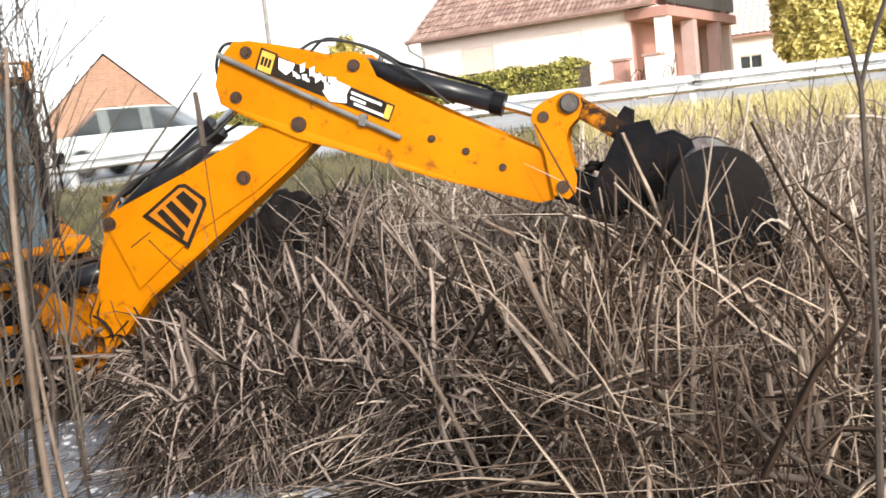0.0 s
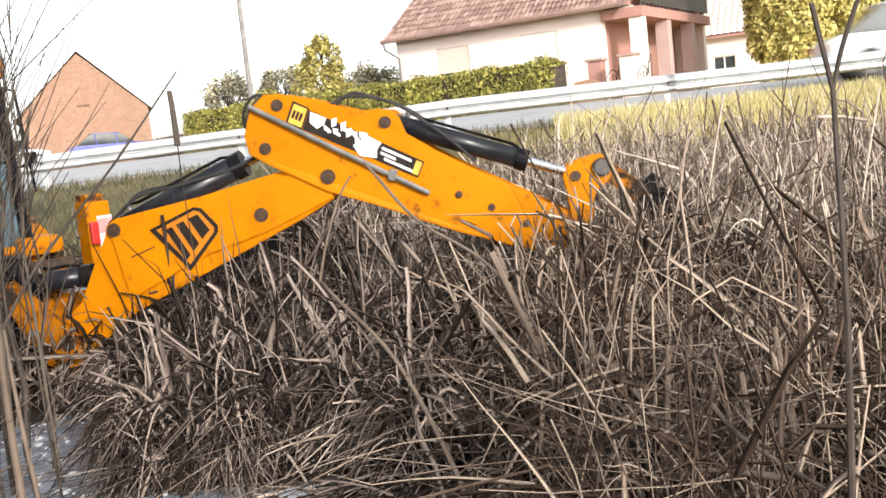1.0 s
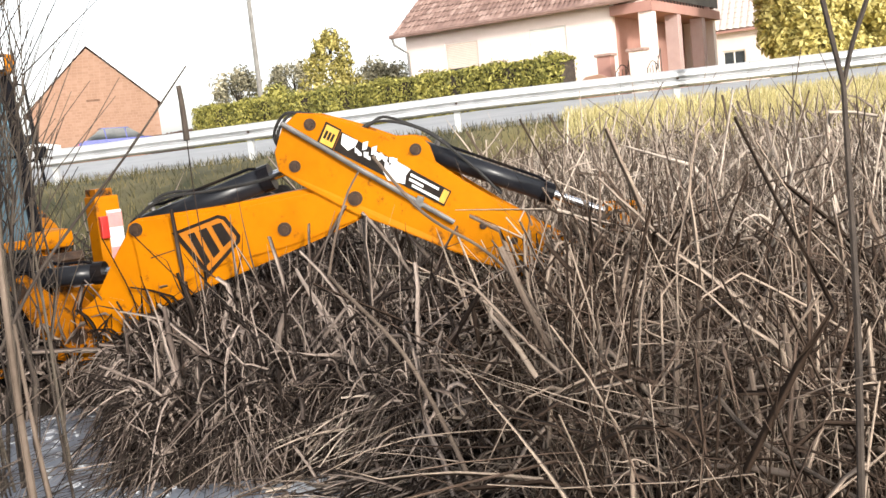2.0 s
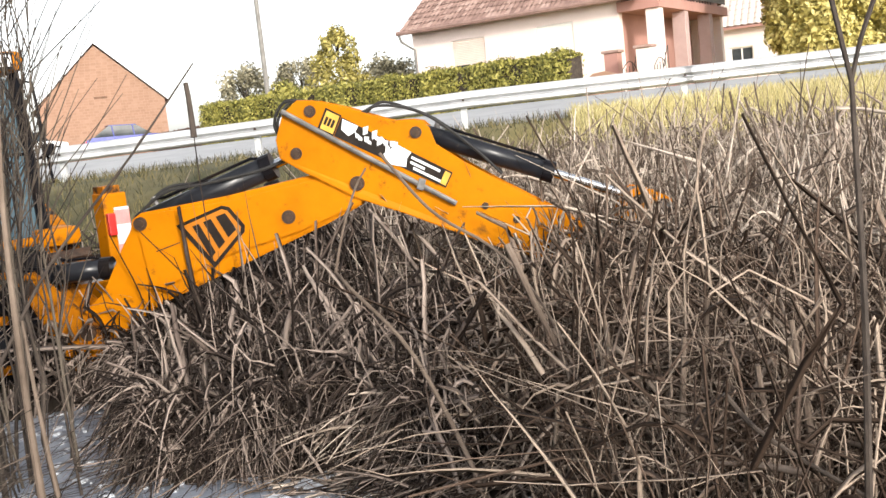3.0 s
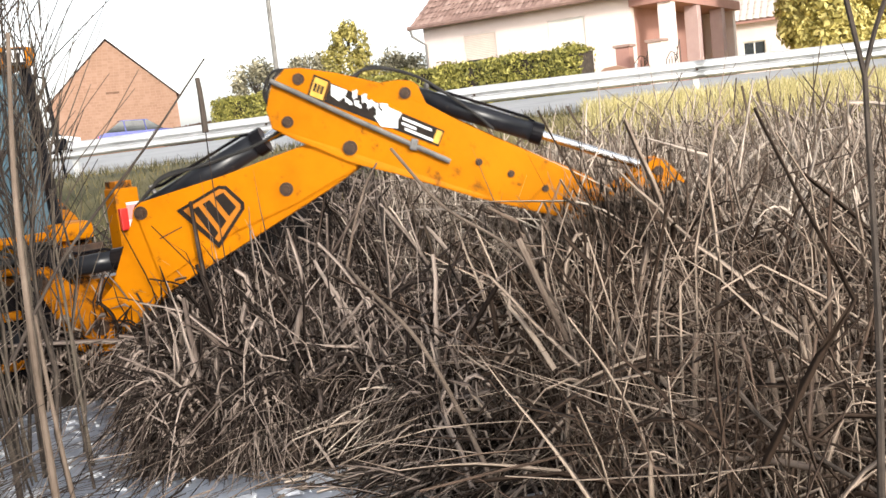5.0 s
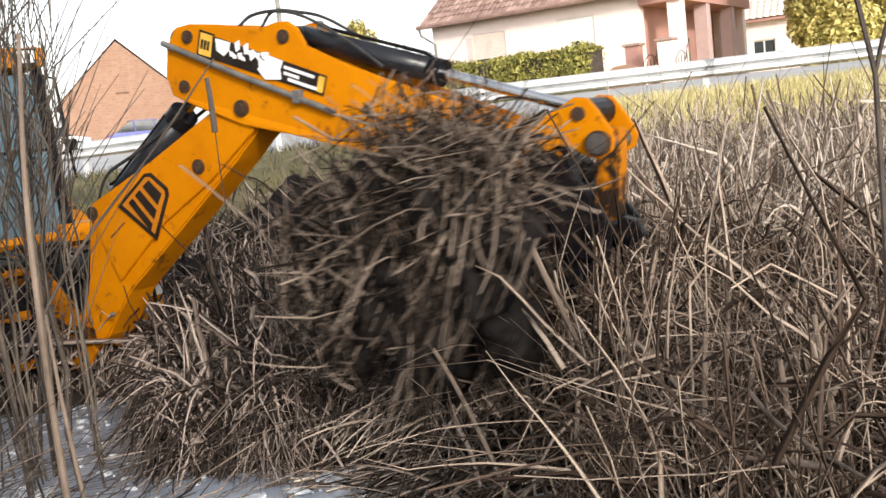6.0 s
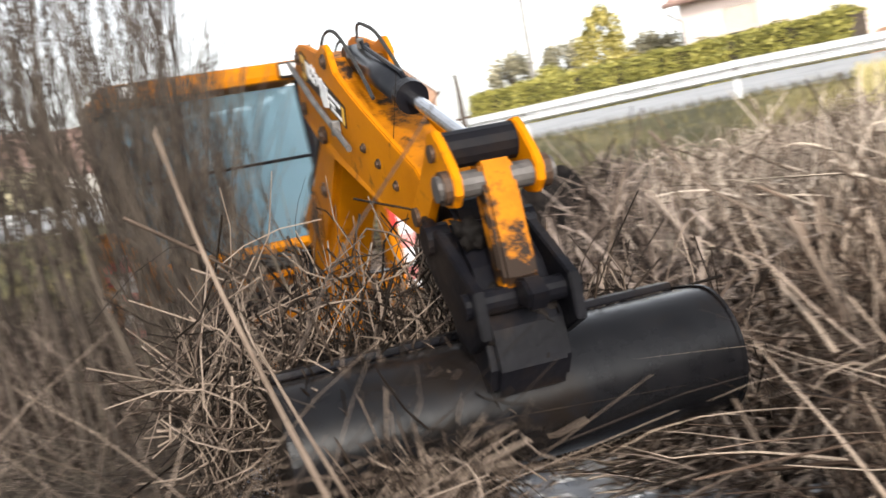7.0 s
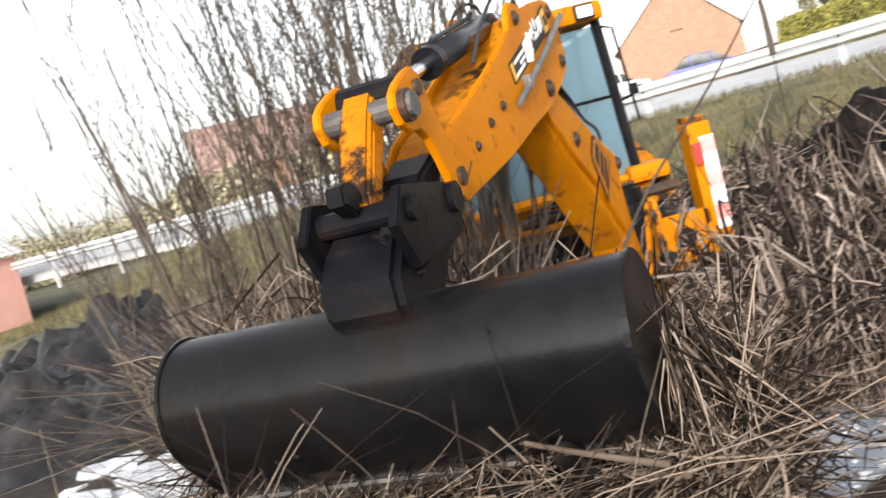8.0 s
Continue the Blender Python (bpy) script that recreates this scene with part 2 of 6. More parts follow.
def stalks(name, lines, radius, mat, flat=None, parent=None):
    """Many stems at once. lines: (n, k, 3) points, radius: (n, k). Each stem is a three-sided tapering tube; flat: (n,) widths make folded leaves."""
    lines = np.asarray(lines, float)
    n, k, _ = lines.shape
    d = np.gradient(lines, axis=1)
    d /= np.linalg.norm(d, axis=2, keepdims=True) + 1e-9
    ref = np.random.normal(size=(n, 1, 3))
    side = np.cross(d, ref)
    side /= np.linalg.norm(side, axis=2, keepdims=True) + 1e-9
    up = np.cross(side, d)
    r = np.asarray(radius, float)[..., None]
    f = 1.0 if flat is None else np.asarray(flat, float).reshape(-1, 1, 1)
    ring = np.stack([lines + side * r, lines - side * r * 0.5 + up * r * 0.87 / f, lines - side * r * 0.5 * 1.6 - up * r * 0.87 / f], axis=2)
    v = ring.reshape(-1, 3)
    base = (np.arange(n)[:, None, None] * k + np.arange(k - 1)[None, :, None]) * 3
    j = np.arange(3)[None, None, :]
    jn = (j + 1) % 3
    q = np.stack([base + j, base + jn, base + 3 + jn, base + 3 + j], axis=-1)
    return raw_mesh(name, v, q.reshape(-1, 4), mat, parent)


def leaves(name, centres, normals, size, mat, parent=None):
    """Small folded leaf quads round the centres."""
    c = np.asarray(centres, float)
    n = len(c)
    nr = np.asarray(normals, float) + np.random.normal(scale=0.55, size=(n, 3))
    nr /= np.linalg.norm(nr, axis=1, keepdims=True) + 1e-9
    a = np.cross(nr, np.random.normal(size=(n, 3)))
    a /= np.linalg.norm(a, axis=1, keepdims=True) + 1e-9
    b = np.cross(nr, a)
    s = (np.asarray(size) * np.random.uniform(0.6, 1.4, n))[:, None]
    v = np.stack([c - a * s, c - b * s * 0.45 + nr * s * 0.1, c + a * s, c + b * s * 0.45 + nr * s * 0.15], axis=1)
    q = np.arange(4 * n).reshape(-1, 4)
    return raw_mesh(name, v.reshape(-1, 3), q, mat, parent)


# ---------------------------------------------------------------- ground
RAIL_P, RAIL_D, RAIL_N = np.array([0.79, 19.38]), np.array([0.988, -0.156]), np.array([0.156, 0.988])


def grade(a):
    """Rise of the road along its length: it dips towards the west."""
    return np.where(np.asarray(a) > 0, 0.003 * np.clip(a, 0, 60), -0.6 * (1 - np.exp(np.clip(a, -200, 0) * 0.05)))


def step(a, b, x):
    t = np.clip((x - a) / (b - a), 0, 1)
    return t * t * (3 - 2 * t)


def wave(x, y, f, seed=0.0):
    return (np.sin(x * f * 1.3 + seed) * np.cos(y * f * 1.1 + seed * 2) + 0.6 * np.sin(x * f * 2.9 + y * f * 2.3 + seed * 3) + 0.35 * np.sin(x * f * 6.1 - y * f * 5.3 + seed)) / 1.95


def in_ice(x, y):
    """1 on the open ice, 0 in the reeds."""
    azm = np.degrees(np.arctan2(x, y))
    d = np.hypot(x, y)
    far = np.where(azm < -17.0, 7.95, 5.75 - 0.035 * (azm + 17)) + 0.2 * wave(x, y, 1.3)
    return (azm > -28 + 1.5 * wave(x, y, 1.1, 5.0)) & (azm < -2.8 + (5.2 - d) * 2.0) & (d < far) & (d > 4.3)


def ground_z(x, y):
    s = (x - RAIL_P[0]) * RAIL_N[0] + (y - RAIL_P[1]) * RAIL_N[1]
    along = (x - RAIL_P[0]) * RAIL_D[0] + (y - RAIL_P[1]) * RAIL_D[1]
    z = 0.24 + 1.54 * step(-7.5, -0.8, s)
    z = z + 0.36 * step(1.0, 7.6, s) + 0.12 * step(7.6, 16.0, s)
    z = z + grade(along) * step(-7.5, -1.0, s)
    rough = 0.05 + 0.07 * wave(x, y, 1.7) + 0.04 * wave(x, y, 5.0, 1.0)
    z = z + rough * (1 - step(-3.0, -1.0, s)) * np.where(in_ice(x, y), 0, 1)
    # the bank on which the camera stands
    z = z + 0.35 * (1 - step(0.6, 2.6, np.hypot(x, y)))
    # low open land past the marsh
    low = step(-9, -16, x) * (1 - step(-9.5, -7.5, s) * step(-30, -18, x))
    z = z * (1 - low) + (-0.35) * low
    # soil thrown up behind the reeds
    z = z + 0.75 * np.exp(-(((x + 1.9) / 1.3) ** 2 + ((y - 12.6) / 0.8) ** 2)) * (1 + 0.5 * wave(x, y, 3.0, 2.0))
    # mud pit beside the machine
    z = z - 0.2 * np.where(in_ice(x, y), 1, 0)
    return z


def sheet(name, xs, ys, mat):
    gx, gy = np.meshgrid(xs, ys)
    gz = ground_z(gx, gy)
    v = np.stack([gx, gy, gz], -1).reshape(-1, 3)
    nx = len(xs)
    i = (np.arange(len(ys) - 1)[:, None] * nx + np.arange(nx - 1)[None, :])
    return raw_mesh(name, v, np.stack([i, i + 1, i + nx + 1, i + nx], -1).reshape(-1, 4), mat)


def ground_material():
    m = SOIL.copy()
    m.name = "ground_soil_and_grass"
    n, l = m.node_tree.nodes, m.node_tree.links
    b = n["Principled BSDF"]
    soil = b.inputs["Base Color"].links[0].from_socket
    geo = n.new("ShaderNodeNewGeometry")
    sep = n.new("ShaderNodeSeparateXYZ")
    l.new(geo.outputs["Position"], sep.inputs[0])
    tn = n.new("ShaderNodeTexNoise")
    tn.inputs["Scale"].default_value = 0.9
    tn.inputs["Detail"].default_value = 7
    l.new(geo.outputs["Position"], tn.inputs["Vector"])
    gr = n.new("ShaderNodeValToRGB")
    gr.color_ramp.elements[0].position, gr.color_ramp.elements[0].color = 0.35, (0.04, 0.042, 0.02, 1)
    gr.color_ramp.elements[1].position, gr.color_ramp.elements[1].color = 0.65, (0.13, 0.11, 0.05, 1)
    l.new(tn.outputs["Fac"], gr.inputs["Fac"])
    # yellow grass at the bank's east end, sunlit brightness put into its colour
    east = n.new("ShaderNodeMapRange")
    east.inputs["From Min"].default_value, east.inputs["From Max"].default_value = 0.5, 4.5
    l.new(sep.outputs["X"], east.inputs["Value"])
    dry = n.new("ShaderNodeMix")
    dry.data_type = "RGBA"
    l.new(east.outputs[0], dry.inputs["Factor"])
    l.new(gr.outputs[0], dry.inputs[6])
    dry.inputs[7].default_value = (0.42, 0.34, 0.11, 1)
    # dry-land grass grows away from the wet middle of the marsh
    dist = n.new("ShaderNodeVectorMath")
    dist.operation = "DISTANCE"
    dist.inputs[1].default_value = (0, 4, 0)
    l.new(geo.outputs["Position"], dist.inputs[0])
    edge = n.new("ShaderNodeMapRange")
    edge.inputs["From Min"].default_value, edge.inputs["From Max"].default_value = 10.5, 13.0
    l.new(dist.outputs["Value"], edge.inputs["Value"])
    mix = n.new("ShaderNodeMix")
    mix.data_type = "RGBA"
    l.new(edge.outputs[0], mix.inputs["Factor"])
    l.new(soil, mix.inputs[6])
    l.new(dry.outputs[2], mix.inputs[7])
    l.new(mix.outputs[2], b.inputs["Base Color"])
    return m


def graded(lo, hi, near, fine, coarse):
    out = [0.0]
    while out[-1] < hi:
        out.append(out[-1] + (fine if out[-1] < near else fine + (out[-1] - near) * coarse))
    neg = [0.0]
    while neg[-1] > lo:
        neg.append(neg[-1] - (fine if -neg[-1] < near else fine + (-neg[-1] - near) * coarse))
    return np.array(neg[:0:-1] + out)


GROUND = ground_material()
tagged(sheet("ground", graded(-1500, 1500, 14, 0.14, 0.09), graded(-1500, 2500, 20, 0.14, 0.09), GROUND), "brown marsh soil rising to a grassy road bank", kind="structure")


def ice_sheet():
    xs, ys = np.arange(-7.5, 2.2, 0.12), np.arange(2.4, 7.6, 0.12)
    gx, gy = np.meshgrid(xs, ys)
    gz = 0.25 + 0.012 * wave(gx, gy, 2.2) + 0.006 * wave(gx, gy, 9.0, 3)
    v = np.stack([gx, gy, gz - 0.03], -1).reshape(-1, 3)
    nx = len(xs)
    i = (np.arange(len(ys) - 1)[:, None] * nx + np.arange(nx - 1)[None, :])
    ob = raw_mesh("water", v, np.stack([i, i + 1, i + nx + 1, i + nx], -1).reshape(-1, 4), ICE)
    return tagged(ob, "grey frozen pond surface with cracked icy slush", kind="structure")


ice_sheet()


def along(s, a, z=0.0):
    p = RAIL_P + RAIL_N * s + RAIL_D * a
    return Vector((p[0], p[1], z))


def road():
    bm = bmesh.new()
    cuts = [-200, -120, -60, -40, -30, -20, -14, -9, -5, -2, 0, 20, 40, 60, 120, 200]
    rows = []
    for a in cuts:
        z = 1.84 + float(grade(a))
        rows.append([bm.verts.new(along(s, a, z + c)) for s, c in ((0.9, -0.3), (0.9, 0.0), (4.0, 0.19), (7.3, 0.36), (7.3, 0.0))])
    for p, q in zip(rows, rows[1:]):
        for k in range(4):
            bm.faces.new((p[k], p[k + 1], q[k + 1], q[k]))
    bmesh.ops.recalc_face_normals(bm, faces=bm.faces)
    ob = tagged(part("road", bm, ASPHALT), "grey asphalt road on the embankment", kind="structure")
    for s, dash in ((1.25, 0), (6.95, 0), (4.0, 1)):
        bm = bmesh.new()
        for a in range(-60, 60, 6):
            w, e = 0.06, (3 if dash else 6)
            zz = lambda q: 1.855 + float(grade(q)) + (s - 0.9) * 0.0565
            bm.faces.new([bm.verts.new(p) for p in (along(s - w, a, zz(a)), along(s - w, a + e, zz(a + e)), along(s + w, a + e, zz(a + e)), along(s + w, a, zz(a)))])
        part("road_line", bm, PAINTWHITE, ob, "white painted road line")


road()


# ---------------------------------------------------------------- guardrail
def guardrail():
    g = tagged(empty("guardrail", Matrix.Translation(along(0, 0, 0))), "galvanised steel road guardrail on posts", "guardrail")
    origin = along(0, 0, 0)
    prof = [(0.02, 0.0), (-0.06, 0.02), (-0.09, 0.045), (-0.085, 0.1), (0.0, 0.125), (0.035, 0.135), (0.035, 0.145), (-0.06, 0.178), (-0.09, 0.19), (-0.085, 0.255), (-0.05, 0.29), (0.0, 0.31)]
    full = prof + [(x + 0.006, z) for x, z in prof[::-1]]
    for i in range(-11, 9):
        a0, a1 = i * 4.0, i * 4.0 + 4.15
        bm = bmesh.new()
        ends = []
        for a in (a0, a1):
            zb = 2.16 + float(grade(a))
            ends.append([bm.verts.new(along(x, a, zb + z) - origin) for x, z in full])
        for k in range(len(full)):
            bm.faces.new((ends[0][k], ends[0][(k + 1) % len(full)], ends[1][(k + 1) % len(full)], ends[1][k]))
        bmesh.ops.recalc_face_normals(bm, faces=bm.faces)
        part("beam", bm, GALV, g)
        zp = float(grade(a0)) - 0.02
        bm = bmesh.new()
        for du, dv, w, h in ((0, 0.1, 0.11, 0.012), (-0.05, 0.15, 0.012, 0.1), (0.05, 0.15, 0.012, 0.1)):
            vs = []
            for z in (1.2 + zp, 2.49 + zp):
                for cu, cv in ((-1, -1), (1, -1), (1, 1), (-1, 1)):
                    vs.append(bm.verts.new(along(dv + cv * h / 2 - 0.02, a0 + du + cu * w / 2, z) - origin))
            for f in ((3, 2, 1, 0), (4, 5, 6, 7), (0, 1, 5, 4), (1, 2, 6, 5), (2, 3, 7, 6), (3, 0, 4, 7)):
                bm.faces.new([vs[k] for k in f])
        part("post", bm, GALV, g)
        bm = tube(along(-0.05, a0 + 0.02, 2.335 + zp) - origin, along(-0.02, a0 + 0.02, 2.335 + zp) - origin, 0.025, seg=6)
        part("bolt", bm, PIN, g)


guardrail()


# ---------------------------------------------------------------- buildings
HX, HY = Vector((0.866, -0.5, 0)), Vector((0.5, 0.866, 0))
HOUSE = Matrix(((HX.x, HY.x, 0, 0.0), (HX.y, HY.y, 0, 36.0), (0, 0, 1, 1.7), (0, 0, 0, 1)))


def tiled_slope(name, parent, corners, across, rows_, mat, label=""):
    """Overlapping pantiles between four corners: low left, low right, high right, high left."""
    ll, lr, hr, hl = [Vector(c) for c in corners]
    nrm = (lr - ll).cross(hl - ll).normalized()
    vs, fs = [], []
    for j in range(rows_):
        for i in range(across):
            def at(u, w):
                return (ll.lerp(lr, u)).lerp(hl.lerp(hr, u), w)
            u0, u1, w0, w1 = i / across, (i + 1) / across, j / rows_, (j + 1.12) / rows_
            k = len(vs)
            for w, lift in ((w0, 0.05), (min(w1, 1.01), 0.012)):
                for q, bulge in ((0.0, 0.0), (0.3, 0.045), (0.62, 0.02), (1.0, -0.01)):
                    vs.append(at(u0 + (u1 - u0) * q, w) + nrm * (lift + bulge))
            for q in range(3):
                fs.append((k + q, k + q + 1, k + 5 + q, k + 4 + q))
    ob = raw_mesh(name, [tuple(v) for v in vs], fs, mat, parent)
    return tagged(ob, label, kind="stuff")


def window(parent, x0, x1, z0, z1, y, shutter=None, drop=0.6):
    """A window in a wall that faces -y: frame, glass, sill and roller shutter."""
    bm = bmesh.new()
    t = 0.06
    for a, b, c, d in ((x0, x1, z0, z0 + t), (x0, x1, z1 - t, z1), (x0, x0 + t, z0 + t, z1 - t), (x1 - t, x1, z0 + t, z1 - t), ((x0 + x1) / 2 - 0.03, (x0 + x1) / 2 + 0.03, z0 + t, z1 - t)):
        box(a, b, y - 0.02, y + 0.05, c, d, bm=bm)
    w = part("window", bm, SHUTWHITE, parent)
    part("pane", box(x0 + t, x1 - t, y + 0.01, y + 0.025, z0 + t, z1 - t), GLASSD, w)
    part("sill", box(x0 - 0.05, x1 + 0.05, y - 0.12, y + 0.02, z0 - 0.06, z0 - 0.002), WHITEWALL, w)
    if shutter:
        bm = bmesh.new()
        zb = z1 - (z1 - z0) * drop
        k = int((z1 - zb) / 0.055)
        fold = []
        for i in range(k):
            for dy, dz in ((0.0, 0.0), (-0.02, 0.008), (-0.02, 0.042), (0.0, 0.05)):
                fold.append((y - 0.03 + dy, zb + i * 0.055 + dz))
        edges = [[bm.verts.new((xx, yy, zz)) for yy, zz in fold] for xx in (x0 + 0.02, x1 - 0.02)]
        for i in range(len(fold) - 1):
            bm.faces.new((edges[0][i], edges[1][i], edges[1][i + 1], edges[0][i + 1]))
        part("shutter", bm, shutter, w, "lowered roller shutter")
    return w


def wall_with_holes(x0, x1, z0, z1, y0, y1, holes):
    """A wall along x with rectangular openings (a, b, c, d) cut through."""
    bm = bmesh.new()
    xs = sorted({x0, x1, *[h[0] for h in holes], *[h[1] for h in holes]})
    zs = sorted({z0, z1, *[h[2] for h in holes], *[h[3] for h in holes]})
    for a, b in zip(xs, xs[1:]):
        for c, d in zip(zs, zs[1:]):
            if not any(h[0] <= a and b <= h[1] and h[2] <= c and d <= h[3] for h in holes):
                box(a, b, y0, y1, c, d, bm=bm)
    bmesh.ops.remove_doubles(bm, verts=bm.verts, dist=0.0005)
    return bm


def house():
    h = tagged(empty("house", HOUSE), "pink plastered house with brown tiled roof and porch", "house")
    holes = [(1.49, 2.7, 1.5, 2.85), (4.55, 5.8, 1.5, 2.9)]
    part("wall", wall_with_holes(0, 7.3, -0.6, 3.36, 0, 0.35, holes), PLASTER, h)
    part("wall", box(-0.0, 0.35, 0.352, 8.4, -0.6, 3.36), PLASTER, h)
    part("wall", box(0.352, 8.4, 8.05, 8.4, -0.6, 3.36), PLASTER, h)
    # porch recess, its shade put into a darker plaster on wall and ceiling
    part("wall", box(6.95, 7.3, 0.352, 8.04, -0.6, 3.36), PLASTERD, h, "pink porch wall with the recess's shade in its colour")
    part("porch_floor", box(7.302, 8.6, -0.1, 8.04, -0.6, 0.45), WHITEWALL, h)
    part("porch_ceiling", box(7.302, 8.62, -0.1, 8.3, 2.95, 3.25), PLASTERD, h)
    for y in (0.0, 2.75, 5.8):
        # columns behind the corner one have side shade put into their colour
        part("column", box(8.15, 8.58, y, y + 0.43, 0.452, 2.948, 0.02), PLASTER if y < 1 else COLSHADE, h)
    d = part("door", box(7.302, 7.36, 3.6, 4.5, 0.452, 2.5), WOODD, h, "dark wooden front door")
    part("handle", tube((7.4, 4.4, 1.45), (7.4, 4.25, 1.45), 0.015), IRON, d)
    window(h, 1.49, 2.7, 1.5, 2.85, 0.08, SHUTTER, 0.62)
    window(h, 4.55, 5.8, 1.5, 2.9, 0.08, SHUTWHITE, 1.0)
    # balcony rail on the porch roof
    for k in range(18):
        part("baluster", tube((8.55, 0.1 + k * 0.36, 3.252), (8.55, 0.1 + k * 0.36, 4.1), 0.015, seg=5), IRON, h)
    part("balcony_rail", tube((8.55, 0.0, 4.12), (8.55, 8.2, 4.12), 0.03, seg=6), IRON, h)
    part("balcony_panel", box(8.56, 8.58, 0.0, 8.2, 3.35, 4.0), IRON, h)
    # roof
    ez = 3.32
    tiled_slope("roof", h, ((-0.2, -0.5, ez), (8.3, -0.5, ez), (8.3, 4.2, ez + 4.0), (1.0, 4.2, ez + 4.0)), 50, 21, TILE, "weathered reddish-brown pantiles")
    bm = bmesh.new()
    for q in (((-0.2, -0.5, ez), (8.3, -0.5, ez), (8.3, 4.2, ez + 3.98), (1.0, 4.2, ez + 3.98)), ((8.3, 8.9, ez), (-0.2, 8.9, ez), (1.0, 4.2, ez + 3.98), (8.3, 4.2, ez + 3.98)), ((-0.2, 8.9, ez), (-0.2, -0.5, ez), (1.0, 4.2, ez + 3.98))):
        bm.faces.new([bm.verts.new(p) for p in q])
    part("roof_deck", bm, WOODD, h)
    part("gable", prism([(7.35, 3.25), (8.3, 3.25), (8.3, 3.3)], 0, 8.4), PLASTER, h)
    # side gable, darker plaster for the shade on that side
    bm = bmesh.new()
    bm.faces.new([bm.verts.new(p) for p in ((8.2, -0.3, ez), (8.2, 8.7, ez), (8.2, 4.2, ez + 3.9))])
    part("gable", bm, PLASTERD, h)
    part("gutter", pipe([(-0.25, -0.58, ez - 0.03), (8.3, -0.58, ez + 0.0)], 0.075), TILE, h, "reddish eaves gutter")
    part("downpipe", pipe([(-0.17, -0.58, ez - 0.05), (-0.15, -0.5, ez - 0.3), (0.1, -0.08, ez - 0.6), (0.12, -0.08, -0.5)], 0.045), POLEM, h, "grey downpipe")


house()


def neighbour_house():
    m = Matrix(((0.9, 0.44, 0, 13.2), (-0.44, 0.9, 0, 48.0), (0, 0, 1, 1.7), (0, 0, 0, 1)))
    h = tagged(empty("neighbour_house", m), "pale plastered house with light tiled roof", "house")
    part("wall", wall_with_holes(0, 8, -0.5, 3.0, 0, 0.3, [(1.1, 2.1, 1.1, 2.1), (3.4, 4.8, 0.9, 1.9)]), PLASTER, h)
    part("wall", box(0, 0.3, 0.302, 7, -0.5, 3.0), PLASTER, h)
    window(h, 1.1, 2.1, 1.1, 2.1, 0.1)
    window(h, 3.4, 4.8, 0.9, 1.9, 0.1)
    tiled_slope("roof", h, ((-0.4, -0.4, 3.0), (8.4, -0.4, 3.0), (8.4, 3.6, 6.4), (-0.4, 3.6, 6.4)), 30, 14, SHUTTER, "pale sunlit roof tiles")
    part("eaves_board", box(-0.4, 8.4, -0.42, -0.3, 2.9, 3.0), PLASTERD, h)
    part("roof_deck", box(-0.3, 8.3, 3.3, 3.6, 3.0, 6.3), WOODD, h)


neighbour_house()


def barn():
    d = 60.0
    a = radians(-16.6)
    c = Vector((math.sin(a) * d, math.cos(a) * d, 1.2))
    m = Matrix.Translation(c) @ pose(0, 0, 0, 0, 0, 18)
    b = tagged(empty("barn", m), "old red brick barn with steep gable", "barn")
    w, ez, ap = 3.35, 3.65, 6.75
    part("gable_wall", prism([(-w, -1), (w, -1), (w, ez), (0, ap), (-w, ez)], 0, 0.35), MORTAR, b)
    # courses of brick, too far off to tell apart singly
    vs, fs = [], []
    z = -0.6
    while z < ap - 0.15:
        half = w if z < ez else w * (ap - z) / (ap - ez)
        x = -half + (0.12 if int(z / 0.15) % 2 else 0.0)
        while x < half - 0.25:
            k = len(vs)
            for p in ((x, -0.02, z), (x + 0.26, -0.02, z), (x + 0.26, -0.02, z + 0.125), (x, -0.02, z + 0.125)):
                vs.append(p)
            fs.append((k, k + 1, k + 2, k + 3))
            x += 0.29
        z += 0.15
    tagged(raw_mesh("brickwork", vs, fs, BRICK, b), kind="stuff")
    part("side_wall", box(w - 0.3, w, 0.352, 9, -1, ez), MORTAR, b)
    part("side_wall", box(-w, -w + 0.3, 0.352, 9, -1, ez), MORTAR, b)
    for s in (-1, 1):
        bm = bmesh.new()
        bm.faces.new([bm.verts.new(p) for p in ((s * (w + 0.25), -0.25, ez - 0.2), (s * (w + 0.25), 9.2, ez - 0.2), (0, 9.2, ap + 0.12), (0, -0.25, ap + 0.12))])
        bmesh.ops.solidify(bm, geom=bm.faces[:], thickness=0.12)
        part("roof", bm, TILE, b)
    part("loft_hatch", box(-0.35, 0.35, -0.05, -0.022, 3.9, 4.02), WOODD, b)
    part("lean_to_wall", box(w + 0.02, w + 1.4, -1.2, 1.5, -1, 1.4), WOODD, b)


barn()


